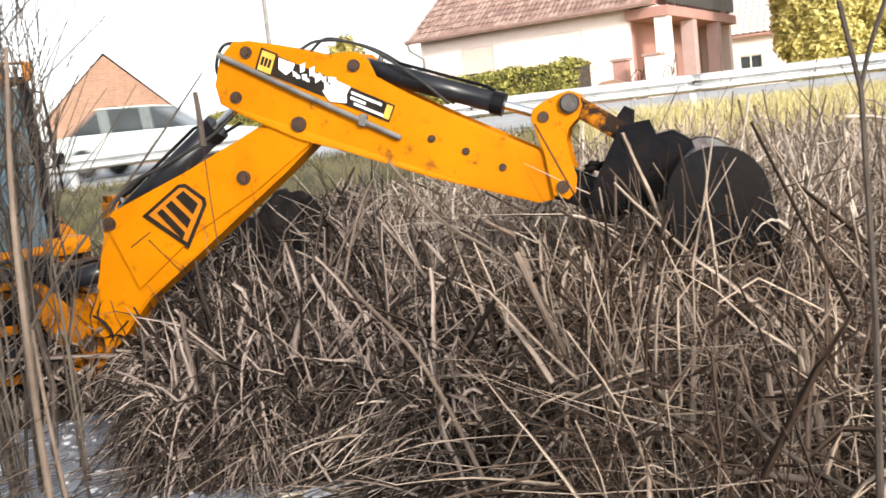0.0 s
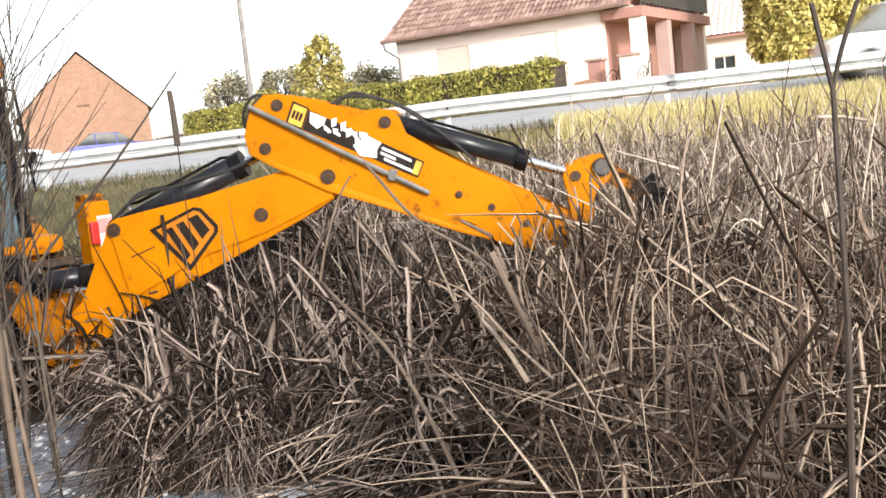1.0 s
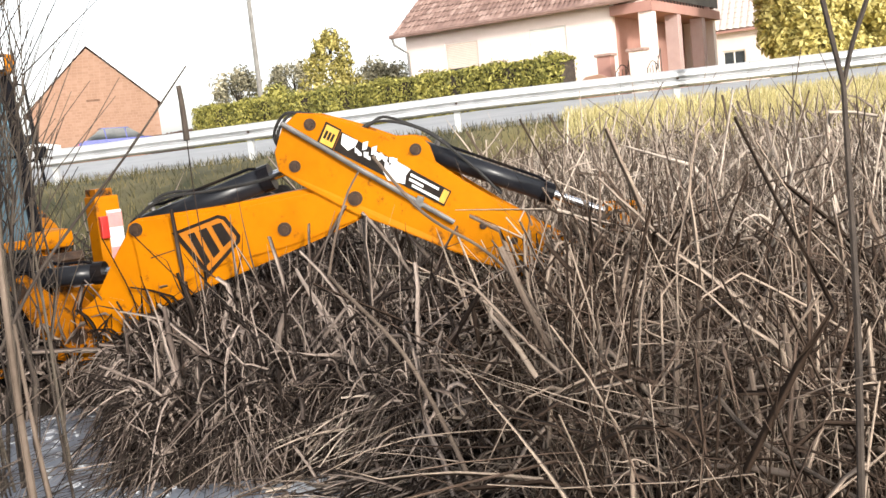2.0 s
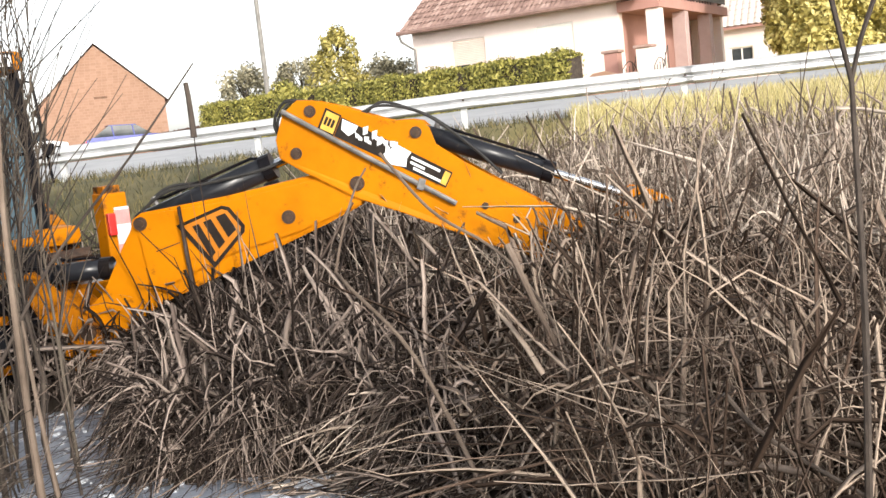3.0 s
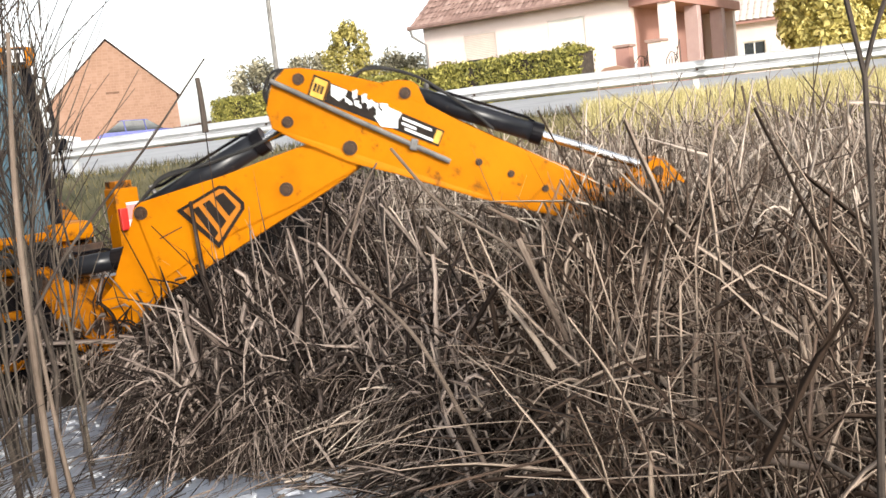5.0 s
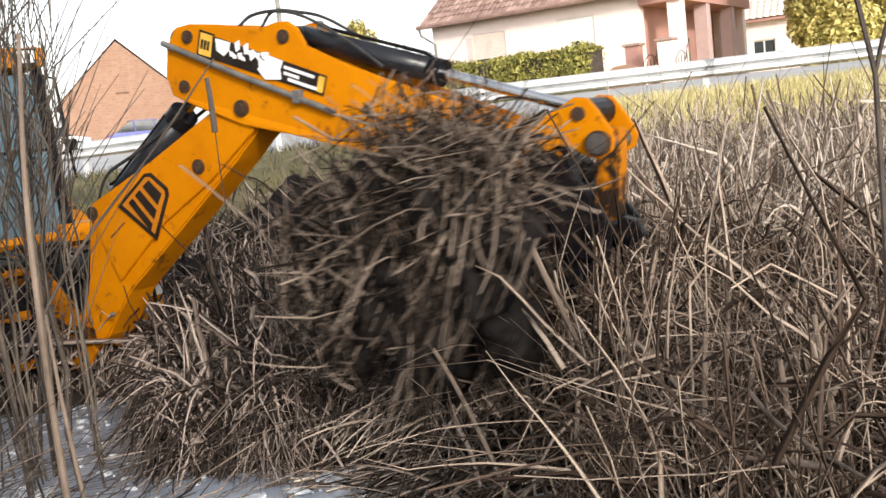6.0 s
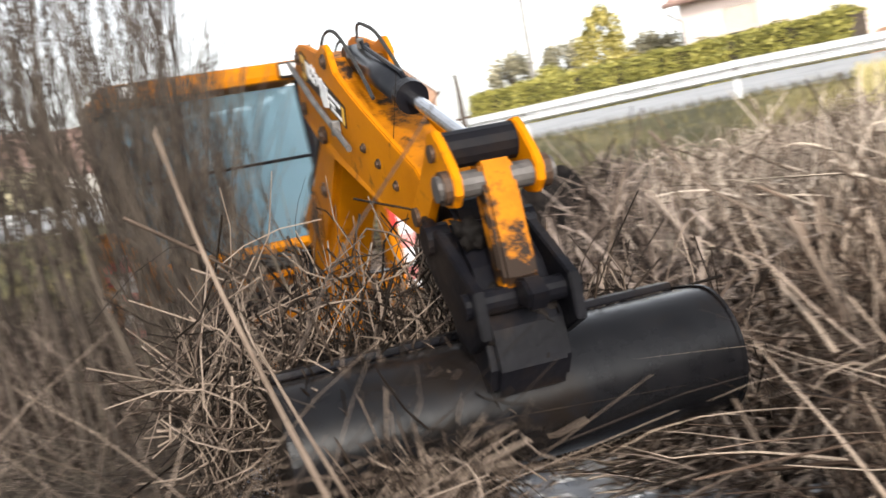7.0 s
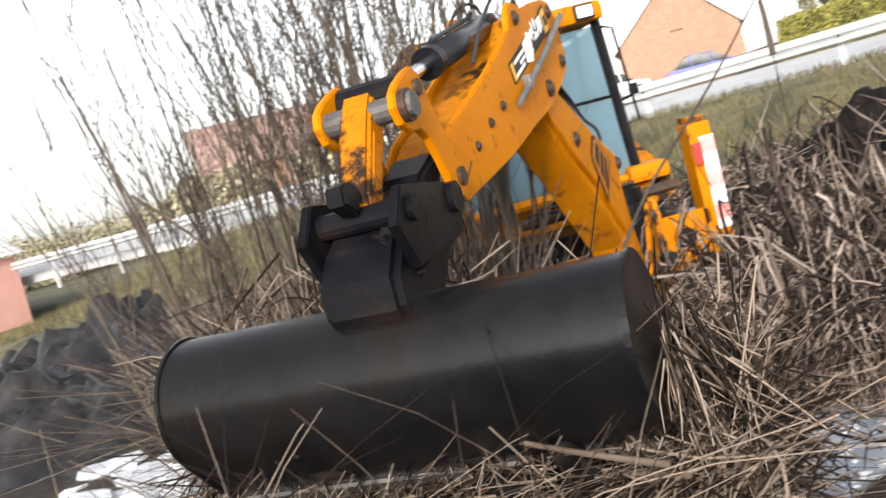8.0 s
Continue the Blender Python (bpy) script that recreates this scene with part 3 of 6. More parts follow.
def plain_house(name, az_, d, w, wall_h, top, wallmat, roofmat, turn, label, z0=0.6):
    a = radians(az_)
    h = tagged(empty(name, Matrix.Translation((math.sin(a) * d, math.cos(a) * d, z0)) @ pose(0, 0, 0, 0, 0, -az_ + turn)), label, "house")
    part("wall", wall_with_holes(-w / 2, w / 2, -1.5, wall_h, 0, 0.3, [(-w * 0.3, -w * 0.3 + 1.1, 0.9, 2.2), (w * 0.15, w * 0.15 + 1.1, 0.9, 2.2)]), wallmat, h)
    part("wall", box(-w / 2, -w / 2 + 0.3, 0.302, 7, -1.5, wall_h), wallmat, h)
    part("wall", box(w / 2 - 0.3, w / 2, 0.302, 7, -1.5, wall_h), wallmat, h)
    window(h, -w * 0.3, -w * 0.3 + 1.1, 0.9, 2.2, 0.1)
    window(h, w * 0.15, w * 0.15 + 1.1, 0.9, 2.2, 0.1)
    tiled_slope("roof", h, ((-w / 2 - 0.3, -0.4, wall_h), (w / 2 + 0.3, -0.4, wall_h), (w / 2 + 0.3, 3.5, top), (-w / 2 - 0.3, 3.5, top)), 24, 12, roofmat)
    part("roof_deck", prism([(-w / 2, wall_h), (w / 2, wall_h), (w / 2 - 0.1, top - 0.1), (-w / 2 + 0.1, top - 0.1)], 3.4, 3.6), roofmat, h)


plain_house("cottage", -38.5, 58, 9, 3.2, 6.0, BRICK, TILE, 10, "brick cottage behind bare shrubs")
plain_house("cottage", -57.6, 40, 7, 2.6, 4.6, PLASTERD, ASPHALT, 25, "small cottage with pink wall and grey roof", -0.4)
plain_house("cottage", -31.0, 70, 9, 3.4, 6.6, WHITEWALL, TILE, -8, "white cottage beyond the road")


# ---------------------------------------------------------------- planting along the road
def hedge():
    p, q = Vector((-7.35, 37.2, 0)), Vector((4.15, 27.3, 0))
    d = (q - p)
    ln = d.length
    d.normalize()
    nrm = Vector((d.y, -d.x, 0))
    h = tagged(empty("hedge", Matrix.Translation(p)), "clipped yellow-green garden hedge", "hedge")
    core = bmesh.new()
    z0, z1, wd = 1.8, 3.26, 0.35
    vs = [core.verts.new(d * a + nrm * b + Vector((0, 0, c))) for c in (z0, z1 + 0.0) for a, b in ((0.05, -wd), (ln - 0.05, -wd), (ln - 0.05, wd), (0.05, wd))]
    for f in ((3, 2, 1, 0), (4, 5, 6, 7), (0, 1, 5, 4), (1, 2, 6, 5), (2, 3, 7, 6), (3, 0, 4, 7)):
        core.faces.new([vs[k] for k in f])
    part("brush_core", core, TWIG, h)
    n = 42000
    a, hgt = np.random.uniform(0, ln, n), np.random.uniform(z0, z1 + 0.12, n)
    top = np.random.rand(n) < 0.22
    lump = 0.07 * np.sin(a * 3.1) + 0.05 * np.sin(a * 7.3 + 1)
    b = np.where(top, np.random.uniform(-wd, wd, n), wd + 0.05 + lump + np.random.uniform(-0.12, 0.1, n))
    back = (~top) & (np.random.rand(n) < 0.12)
    b = np.where(back, -b, b)
    hgt = np.where(top, z1 + 0.05 + lump + 0.05 * np.random.normal(size=n), hgt)
    c = np.outer(a, d) + np.outer(b, nrm) + np.outer(hgt, (0, 0, 1))
    nr = np.where(top[:, None], (0, 0, 1), np.array(nrm)[None, :] * np.where(back, -1, 1)[:, None])
    leaves("foliage", c, nr, 0.055, LEAFHEDGE, h)


hedge()


def leafy_tree(name, x, y, z0, height, radius, mat, label, n=9000, cone=0.0, size=0.09, category="tree", clumps=70):
    """A tapered trunk with limbs and a crown of small leaves gathered in uneven clumps."""
    t = tagged(empty(name, Matrix.Translation((x, y, z0))), label, category)
    bm = pipe(arc([(0, 0, -0.3), (0.05, 0.03, height * 0.4), (0, 0, height * 0.9)]), 0.12 * height / 4, 7, r_end=0.02)
    rnd = random.Random(int(x * 10 + y))
    part("trunk", bm, TWIG, t)
    bm = bmesh.new()
    cs = []
    for k in range(clumps):
        w = rnd.random() ** 0.8
        zz = height * (0.06 + 0.94 * w)
        rmax = radius * ((1 - w) ** 0.8 * cone + (1 - cone) * math.sqrt(max(0.02, 1 - (2 * w - 1) ** 2)))
        an = rnd.random() * 6.283
        r = rmax * math.sqrt(rnd.uniform(0.35, 1.0))
        c = Vector((math.cos(an) * r, math.sin(an) * r, zz))
        cs.append((c, radius * rnd.uniform(0.16, 0.34) * (0.45 + 0.55 * (1 - w * cone))))
        if k % 3 == 0:
            pipe([(0, 0, max(0.1, zz * 0.75)), c * 0.6 + Vector((0, 0, zz * 0.37)), c], 0.03, 4, bm=bm, r_end=0.008)
    part("limbs", bm, TWIG, t)
    per = n // clumps
    pts, nrs = [], []
    for c, s in cs:
        v = np.random.normal(size=(per, 3))
        v /= np.linalg.norm(v, axis=1, keepdims=True)
        pts.append(np.array(c) + v * s * np.random.uniform(0.55, 1.05, (per, 1)) * np.array([1, 1, 1.25]))
        nrs.append(v)
    leaves("crown", np.concatenate(pts), np.concatenate(nrs), size, mat, t)
    return t


def at_az(az_, d):
    return math.sin(radians(az_)) * d, math.cos(radians(az_)) * d


for az_, d, z0, hgt, rad, mat, label, cone in (
        (-4.1, 42, 1.4, 4.4, 1.7, LEAFTREE, "golden-green conifer tree behind the hedge", 0.6),
        (-9.2, 46, 1.0, 3.9, 1.5, LEAFGREY, "pale thin-leaved shrub behind the hedge", 0.0),
        (-6.2, 48, 1.0, 4.2, 1.4, LEAFGREY, "brownish shrub behind the hedge", 0.0),
        (-7.2, 44, 1.0, 2.9, 1.3, LEAFHEDGE, "low dark green shrub behind the hedge", 0.0),
        (-2.0, 46, 1.0, 3.7, 1.5, LEAFGREY, "dark round shrub beside the house", 0.0),
        (-0.9, 47, 1.0, 3.6, 1.3, LEAFGREY, "dark round shrub beside the house", 0.0)):
    x, y = at_az(az_, d)
    leafy_tree("tree" if cone else "shrub", x, y, z0, hgt, rad, mat, label, cone=cone, n=6000, category="tree" if cone else "shrub")
for az_, d, hgt, rad in ((20.9, 36, 7.5, 1.45), (22.9, 36.5, 7.8, 1.5), (25.2, 37, 7.5, 1.5)):
    x, y = at_az(az_, d)
    leafy_tree("thuja", x, y, 1.4, hgt, rad, LEAFCON, "tall dense golden-green thuja", cone=0.1, n=150000, size=0.1, clumps=420)
for az_, d, hgt, rad in ((-52, 85, 3.0, 3.4), (-49.5, 95, 2.6, 3.6), (-46.5, 90, 3.2, 4.0), (-43.5, 60, 4.2, 2.4), (-41.8, 54, 4.0, 2.2), (-36.0, 50, 4.4, 2.2), (-57, 75, 3.4, 3.2), (-54, 120, 4.0, 6.0), (-50.5, 125, 3.6, 6.0), (-47.5, 130, 3.8, 6.5), (-25, 66, 4.5, 2.0)):
    x, y = at_az(az_, d)
    leafy_tree("shrub", x, y, -0.6, hgt, rad, LEAFGREY, "distant grey-green shrub in the field", n=3500, size=0.22, category="shrub")


def utility_pole():
    x, y = at_az(-8.05, 44)
    p = tagged(empty("utility_pole", Matrix.Translation((x, y, 1.2))), "thin grey utility pole", "pole")
    part("shaft", tube((0, 0, -0.5), (0, 0, 10.5), 0.12, 0.08, 10), POLEM, p)
    part("crossbar", box(-0.7, 0.7, -0.05, 0.05, 9.6, 9.72), POLEM, p)


utility_pole()


def gates():
    for k, (az_, d) in enumerate(((10.6, 30.5), (12.3, 29.5))):
        x, y = at_az(az_, d)
        p = tagged(empty("gate_pillar", Matrix.Translation((x, y, 1.6)) @ pose(0, 0, 0, 0, 0, -30)), "plastered gate pillar with a tiled cap", "pillar", "gate pillars")
        part("shaft", box(-0.2, 0.2, -0.2, 0.2, -0.3, 1.75, 0.015), PLASTER if k else PLASTERD, p)
        part("cap", box(-0.26, 0.26, -0.26, 0.26, 1.752, 1.83, 0.02), TILE, p)
    for az_, d, wd in ((11.5, 30.0, 0.5), (13.1, 29.4, 0.4)):
        x, y = at_az(az_, d)
        g = tagged(empty("garden_gate", Matrix.Translation((x, y, 1.6)) @ pose(0, 0, 0, 0, 0, -30)), "curled wrought iron garden gate", "gate")
        for i in range(6):
            u = -wd / 2 + wd * i / 5
            part("bar", tube((u, 0, -0.1), (u, 0, 1.25 + 0.5 * (i / 5) ** 2), 0.012, seg=5), IRON, g)
        for z in (0.2, 1.1):
            part("crossbar", tube((-wd / 2, 0, z), (wd / 2, 0, z), 0.015, seg=5), IRON, g)
        part("scroll", pipe(arc([(-wd / 2, 0, 1.25), (-0.05, 0, 1.45), (wd / 4, 0, 1.3), (0.05, 0, 1.2), (wd / 2, 0, 1.75)]), 0.012, 5), IRON, g)
    x, y = at_az(9.9, 29.8)
    w = tagged(empty("garden_wall", Matrix.Translation((x, y, 1.6)) @ pose(0, 0, 0, 0, 0, -30)), "low rounded reddish brick garden wall", "wall")
    part("coping", prism([(-0.55, -0.3), (0.55, -0.3), (0.55, 0.9), (0.42, 1.15), (0.15, 1.25), (-0.2, 1.22), (-0.45, 1.05), (-0.55, 0.85)], -0.15, 0.15, 0.02), BRICK, w)


gates()


def plank_fence():
    """A dark fence of upright planks from the barn to the hedge."""
    p, q = Vector((-13.9, 55.5, 1.3)), Vector((-9.6, 47.0, 1.3))
    d = (q - p).normalized()
    f = tagged(empty("plank_fence", Matrix.Translation(p) @ pose(0, 0, 0, 0, 0, math.degrees(math.atan2(d.y, d.x)))), "weathered dark plank fence beside the barn", "fence")
    ln = (q - p).length
    rnd = random.Random(8)
    me = None
    for k in range(int(ln / 0.2)):
        if me is None:
            o = part("plank", box(0, 0.175, -0.012, 0.012, 0, 1.6, 0.004), WOODD, f)
            me = o.data
        else:
            o = new("plank", me)
            o.parent = f
        o.matrix_basis = Matrix.Translation((k * 0.2, 0, rnd.uniform(-0.04, 0.04)))
    for z in (0.4, 1.25):
        part("fence_rail", box(0, ln, 0.013, 0.06, z, z + 0.09), WOODD, f)


plank_fence()


# ---------------------------------------------------------------- cars
def car(name, label, paint, m, length=4.1):
    c = tagged(empty(name, m), label, "car")
    s = length / 4.1
    low = [(-2.05, 0.3), (2.0, 0.3), (2.05, 0.55), (1.95, 0.75), (1.1, 0.88), (-1.75, 0.92), (-2.03, 0.8)]
    cab_ = [(1.05, 0.88), (0.35, 1.36), (-0.95, 1.42), (-1.7, 0.92)]
    part("body", prism([(x * s, z) for x, z in low], -0.82, 0.82, 0.06), paint, c)
    part("glasshouse", prism([(x * s, z) for x, z in cab_], -0.68, 0.68, 0.05), GLASSD, c)
    part("roof", prism([(0.36 * s, 1.37), (-0.95 * s, 1.425), (-0.95 * s, 1.46), (0.3 * s, 1.41)], -0.64, 0.64, 0.012), paint, c)
    for x in (0.2, -0.75):
        for y in (-0.7, 0.7):
            part("pillar", tube((x * s, y * 0.99, 0.9), ((x - 0.06) * s, y * 0.97, 1.4), 0.03, seg=6), paint, c)
    for x in (1.25, -1.3):
        for y in (-0.78, 0.78):
            w = part("wheel", tube((x * s, y - 0.09, 0.31), (x * s, y + 0.09, 0.31), 0.31, seg=20), RUBBER, c)
            part("rim", tube((x * s, y - 0.1, 0.31), (x * s, y + 0.1, 0.31), 0.19, seg=14), GREYTUBE, w)
    for y in (-0.6, 0.6):
        part("headlight", box(1.93 * s, 2.04 * s, y - 0.16, y + 0.16, 0.58, 0.74, 0.02), DECALWHITE, c)
        part("tail_light", box(-2.06 * s, -1.99 * s, y - 0.14, y + 0.14, 0.62, 0.8, 0.02), REDM, c)
    return c


def pole_pose(az_, d, z, yaw):
    x, y = at_az(az_, d)
    return Matrix.Translation((x, y, z)) @ pose(0, 0, 0, 0, 0, yaw)


car("parked_car", "dark blue hatchback parked by the barn", CARBLUE, pole_pose(-15.5, 53, 1.98, 24))
car("parked_car", "white car parked behind the guardrail", CARWHITE, pole_pose(-20.6, 55, 2.15, 60))
ROAD_YAW = math.degrees(math.atan2(RAIL_D[1], RAIL_D[0]))
PASSING = car("passing_car", "pale green hatchback driving along the road", CARGREY, Matrix.Translation((0, 0, 0)))


def passing_pose(t):
    a = -7.3 + 16.6 * t
    return Matrix.Translation(along(2.6, a, 1.97 + float(grade(a)))) @ pose(0, 0, 0, 0, 0, ROAD_YAW)


# ---------------------------------------------------------------- the backhoe loader
KING = Vector((-3.05, 7.83, 0.0))          # swing axis
REAR = Vector((0.6, -0.8, 0))              # way in which the machine's rear points
SIDE = Vector((0.8, 0.6, 0))
FRAME = KING - SIDE * 0.35 - REAR * 0.4
MACHINE = Matrix(((REAR.x, SIDE.x, 0, FRAME.x), (REAR.y, SIDE.y, 0, FRAME.y), (0, 0, 1, 0.08), (0, 0, 0, 1)))
MACHINE_INV = MACHINE.inverted()
FOOT_R, FOOT_Z, BOOM_L = 0.47, 0.735, 2.28
RAM_BASE, TAIL_PIN, BUCKET_RAM_PIN = (0.738, 0.506), (-0.473, 0.096), (0.315, 0.454)
LEVER_PIN, BUCKET_PIN, LEVER_L, LINK_PIN = (1.84, -0.07), (2.08, -0.105), 0.54, (0.27, 0.35)
LINK_L = 0.45
SHELL_HALF = 0.93

backhoe = tagged(empty("backhoe_loader", MACHINE), "yellow backhoe loader with black hydraulic rams, digging", "excavator")


def plane(th, p, ang):
    """A pose in the arm's upright plane: x along the member, z square to it, y across."""
    th, ang = radians(th), radians(ang)
    a = Vector((math.cos(th), math.sin(th), 0))
    x = a * math.cos(ang) + Vector((0, 0, math.sin(ang)))
    z = -a * math.sin(ang) + Vector((0, 0, math.cos(ang)))
    y = z.cross(x)
    o = KING + a * p[0] + Vector((0, 0, p[1]))
    return Matrix(((x.x, y.x, z.x, o.x), (x.y, y.y, z.y, o.y), (x.z, y.z, z.z, o.z), (0, 0, 0, 1)))


def turn2(p, ang):
    c, s = math.cos(radians(ang)), math.sin(radians(ang))
    return p[0] * c - p[1] * s, p[0] * s + p[1] * c


def joint(o, ang, p):
    q = turn2(p, ang)
    return o[0] + q[0], o[1] + q[1]


def heading(p, q):
    return math.degrees(math.atan2(q[1] - p[1], q[0] - p[0]))


def arm(th, be, de, ga):
    """The poses of all members of the arm for swing, boom, dipper and bucket angles."""
    foot = (FOOT_R, FOOT_Z)
    elbow = joint(foot, be, (BOOM_L, 0))
    base, tail = joint(foot, be, RAM_BASE), joint(elbow, de, TAIL_PIN)
    top = joint(elbow, de, BUCKET_RAM_PIN)
    lever_at, wrist = joint(elbow, de, LEVER_PIN), joint(elbow, de, BUCKET_PIN)
    pin = joint(wrist, ga, LINK_PIN)
    reach = min(math.dist(lever_at, pin), LEVER_L + LINK_L - 0.01)
    opened = math.degrees(math.acos((LEVER_L ** 2 + reach ** 2 - LINK_L ** 2) / (2 * LEVER_L * reach)))
    lever_ang = heading(lever_at, pin) + opened
    lever_end = joint(lever_at, lever_ang, (LEVER_L, 0))
    eye = joint(lever_at, lever_ang, (LEVER_L * 0.82, 0.16))
    lift0, lift1 = (0.12, 1.16), joint(foot, be, (0.55, 0.25))
    return {
        "kingpost": plane(th, (0, 0), 0), "boom": plane(th, foot, be), "dipper": plane(th, elbow, de), "bucket": plane(th, wrist, ga),
        "dipper_ram": plane(th, base, heading(base, tail)), "dipper_rod": plane(th, tail, heading(tail, base)),
        "bucket_ram": plane(th, top, heading(top, eye)), "bucket_rod": plane(th, eye, heading(eye, top)),
        "lever": plane(th, lever_at, lever_ang), "tipping_link": plane(th, lever_end, heading(lever_end, pin)),
        "boom_ram": plane(th, lift0, heading(lift0, lift1)), "boom_rod": plane(th, lift1, heading(lift1, lift0))}


ARM_KEYS = [  # seconds, swing, boom, dipper, bucket
    (0.0, -12.5, 38.1, -16.7, 5), (0.5, -9.0, 32.6, -17.2, 3), (1.0, -7.0, 26.1, -18.2, -4), (1.25, -6.5, 22.2, -21.0, -8), (1.5, -6.2, 19.8, -23.1, -13),
    (2.2, -5.4, 21.0, -22.0, -28), (3.0, -4.4, 22.8, -20.5, -47), (3.5, -3.6, 23.3, -19.8, -58), (4.0, -1.9, 23.8, -20.0, -67), (4.5, -0.4, 24.1, -20.2, -76),
    (4.75, -0.4, 25.2, -19.8, -83), (5.2, -8.0, 32.8, -14.0, -97), (5.8, -24.3, 38.9, -9.8, -104), (6.0, -30.6, 39.5, -10.7, -108), (6.2, -37.0, 39.2, -13.0, -111),
    (6.5, -46.6, 38.8, -13.0, -104), (6.8, -54.6, 38.2, -12.9, -92), (7.0, -59.9, 38.6, -12.1, -85), (7.2, -65.0, 39.0, -11.4, -81), (7.5, -73.3, 38.4, -8.6, -71),
    (7.8, -78.6, 38.6, -6.2, -55), (8.0, -80.5, 39.8, -7.8, -50)]
HALF = 0.16


def narrow(bm):
    """The dipper narrows from the elbow to its nose."""
    for v in bm.verts:
        v.co.y *= 0.88 - 0.22 * max(0.0, min(1.0, (v.co.x - 0.2) / 1.5))
    return bm


def lump(bm, c, r, flat=0.7, seed=0):
    got = bmesh.ops.create_icosphere(bm, subdivisions=3, radius=1.0)
    rnd = random.Random(seed)
    o = Vector((rnd.uniform(-9, 9), rnd.uniform(-9, 9), rnd.uniform(-9, 9)))
    for v in got["verts"]:
        k = 1 + 0.7 * noise.noise(v.co * 1.5 + o) + 0.4 * noise.noise(v.co * 3.5 + o) + 0.35 * noise.noise(v.co * 7 + o)
        v.co = Vector(c) + Vector((v.co.x * r * k, v.co.y * r * k, v.co.z * r * flat * k))


def pins(parent, places, y, r=0.038, shape=lambda bm: bm):
    for x, z in places:
        for s in (-1, 1):
            bm = tube((x, s * (y - 0.03), z), (x, s * (y + 0.012), z), r, seg=16)
            tube((x, s * (y + 0.012), z), (x, s * (y + 0.026), z), r * 0.62, seg=8, bm=bm)
            part("pin", shape(bm), PIN, parent)


def plate(outline, y0, y1):
    return prism(outline, y0, y1)


def build_arm():
    m = {}
    # kingpost: a swinging post between two hinge blocks
    k = part("kingpost", prism([(-0.15, 0.25), (0.15, 0.25), (0.2, 0.5), (0.13, 1.24), (-0.08, 1.28), (-0.15, 1.1)], -0.16, 0.16, 0.02), BLACKM, backhoe, "oily black swing post")
    part("hinge_block", tube((0, 0, 0.24), (0, 0, 0.45), 0.17), BLACKM, k)
    part("hinge_block", tube((0, 0, 1.1), (0, 0, 1.34), 0.15), BLACKM, k)
    for s in (-1, 1):
        part("cheek", prism([(-0.04, 1.2), (0.12, 1.22), (0.2, 1.15), (0.57, 0.76), (0.57, 0.6), (0.46, 0.46), (0.32, 0.44), (0.26, 0.55), (0.06, 0.98)], s * 0.185 - 0.018, s * 0.185 + 0.018, 0.008), YELLOW_WORN, k, "worn yellow swing post side plate")
        part("cheek_pin", tube((FOOT_R, s * 0.2, FOOT_Z), (FOOT_R, s * 0.225, FOOT_Z), 0.06, seg=16), PIN, k)
        part("cheek_pin", tube((0.08, s * 0.2, 1.1), (0.08, s * 0.22, 1.1), 0.05, seg=16), PIN, k)
    m["kingpost"] = k
    # boom
    out = [(-0.17, -0.02), (-0.1, -0.13), (0.12, -0.14), (0.54, -0.075), (1.26, -0.115), (1.95, -0.15), (2.22, -0.15), (2.36, -0.07), (2.38, 0.06), (2.28, 0.14), (1.98, 0.22), (1.4, 0.375), (0.77, 0.575), (0.69, 0.565), (0.63, 0.5), (0.527, 0.432), (0.213, 0.2), (-0.08, 0.12)]
    b = part("boom", prism(out, -HALF + 0.03, HALF - 0.03, 0.012), YELLOW, backhoe)
    for s in (-1, 1):
        y0, y1 = (HALF - 0.029, HALF) if s > 0 else (-HALF, -HALF + 0.029)
        part("side_plate", prism([(0.56, 0.02), (1.2, 0.0), (1.72, -0.1), (2.22, -0.14), (2.34, -0.05), (2.3, 0.1), (1.98, 0.18), (1.4, 0.335), (0.78, 0.555), (0.71, 0.54)], y0, y1, 0.006), YELLOW, b)
        y0, y1 = (HALF + 0.001, HALF + 0.009) if s > 0 else (-HALF - 0.009, -HALF - 0.001)
        badge = part("badge", plate([(0.965, 0.368), (1.33, 0.335), (1.375, 0.3), (1.41, 0.13), (1.385, 0.09), (1.06, -0.035)], y0, y1), DECALBLACK, b, "black tapered badge with raised yellow blocks")
        yb = (y0 - 0.007, y1 + 0.007)
        part("badge_field", plate([(1.01, 0.34), (1.32, 0.312), (1.35, 0.285), (1.38, 0.135), (1.36, 0.107), (1.085, 0.003)], y0 - 0.003, y1 + 0.003), DECALYELLOW, badge, "worn yellow field of the badge")
        for p in ([(1.075, 0.04), (1.125, 0.06), (1.12, 0.3), (1.07, 0.305)], [(1.16, 0.07), (1.225, 0.095), (1.215, 0.29), (1.155, 0.295)], [(1.262, 0.11), (1.345, 0.135), (1.33, 0.275), (1.255, 0.285)]):
            part("raised_block", plate(p, *yb), DECALBLACK, badge)
        part("scratch", plate([(0.74, 0.27), (0.93, 0.245), (0.93, 0.252), (0.74, 0.279)], y0, y0 + 0.003) if s < 0 else plate([(0.74, 0.27), (0.93, 0.245), (0.93, 0.252), (0.74, 0.279)], y1 - 0.003, y1), PIN, b, "dark scratch in the paint")
    pins(b, [RAM_BASE], HALF, 0.05)
    pins(b, [(1.72, 0.028)], HALF, 0.05)
    part("hose", pipe(arc([(0.7, 0.05, 0.58), (0.95, 0.09, 0.66), (1.25, 0.08, 0.56), (1.6, 0.1, 0.46), (1.9, 0.1, 0.38)]), 0.012), RUBBER, b, "black hydraulic hose")
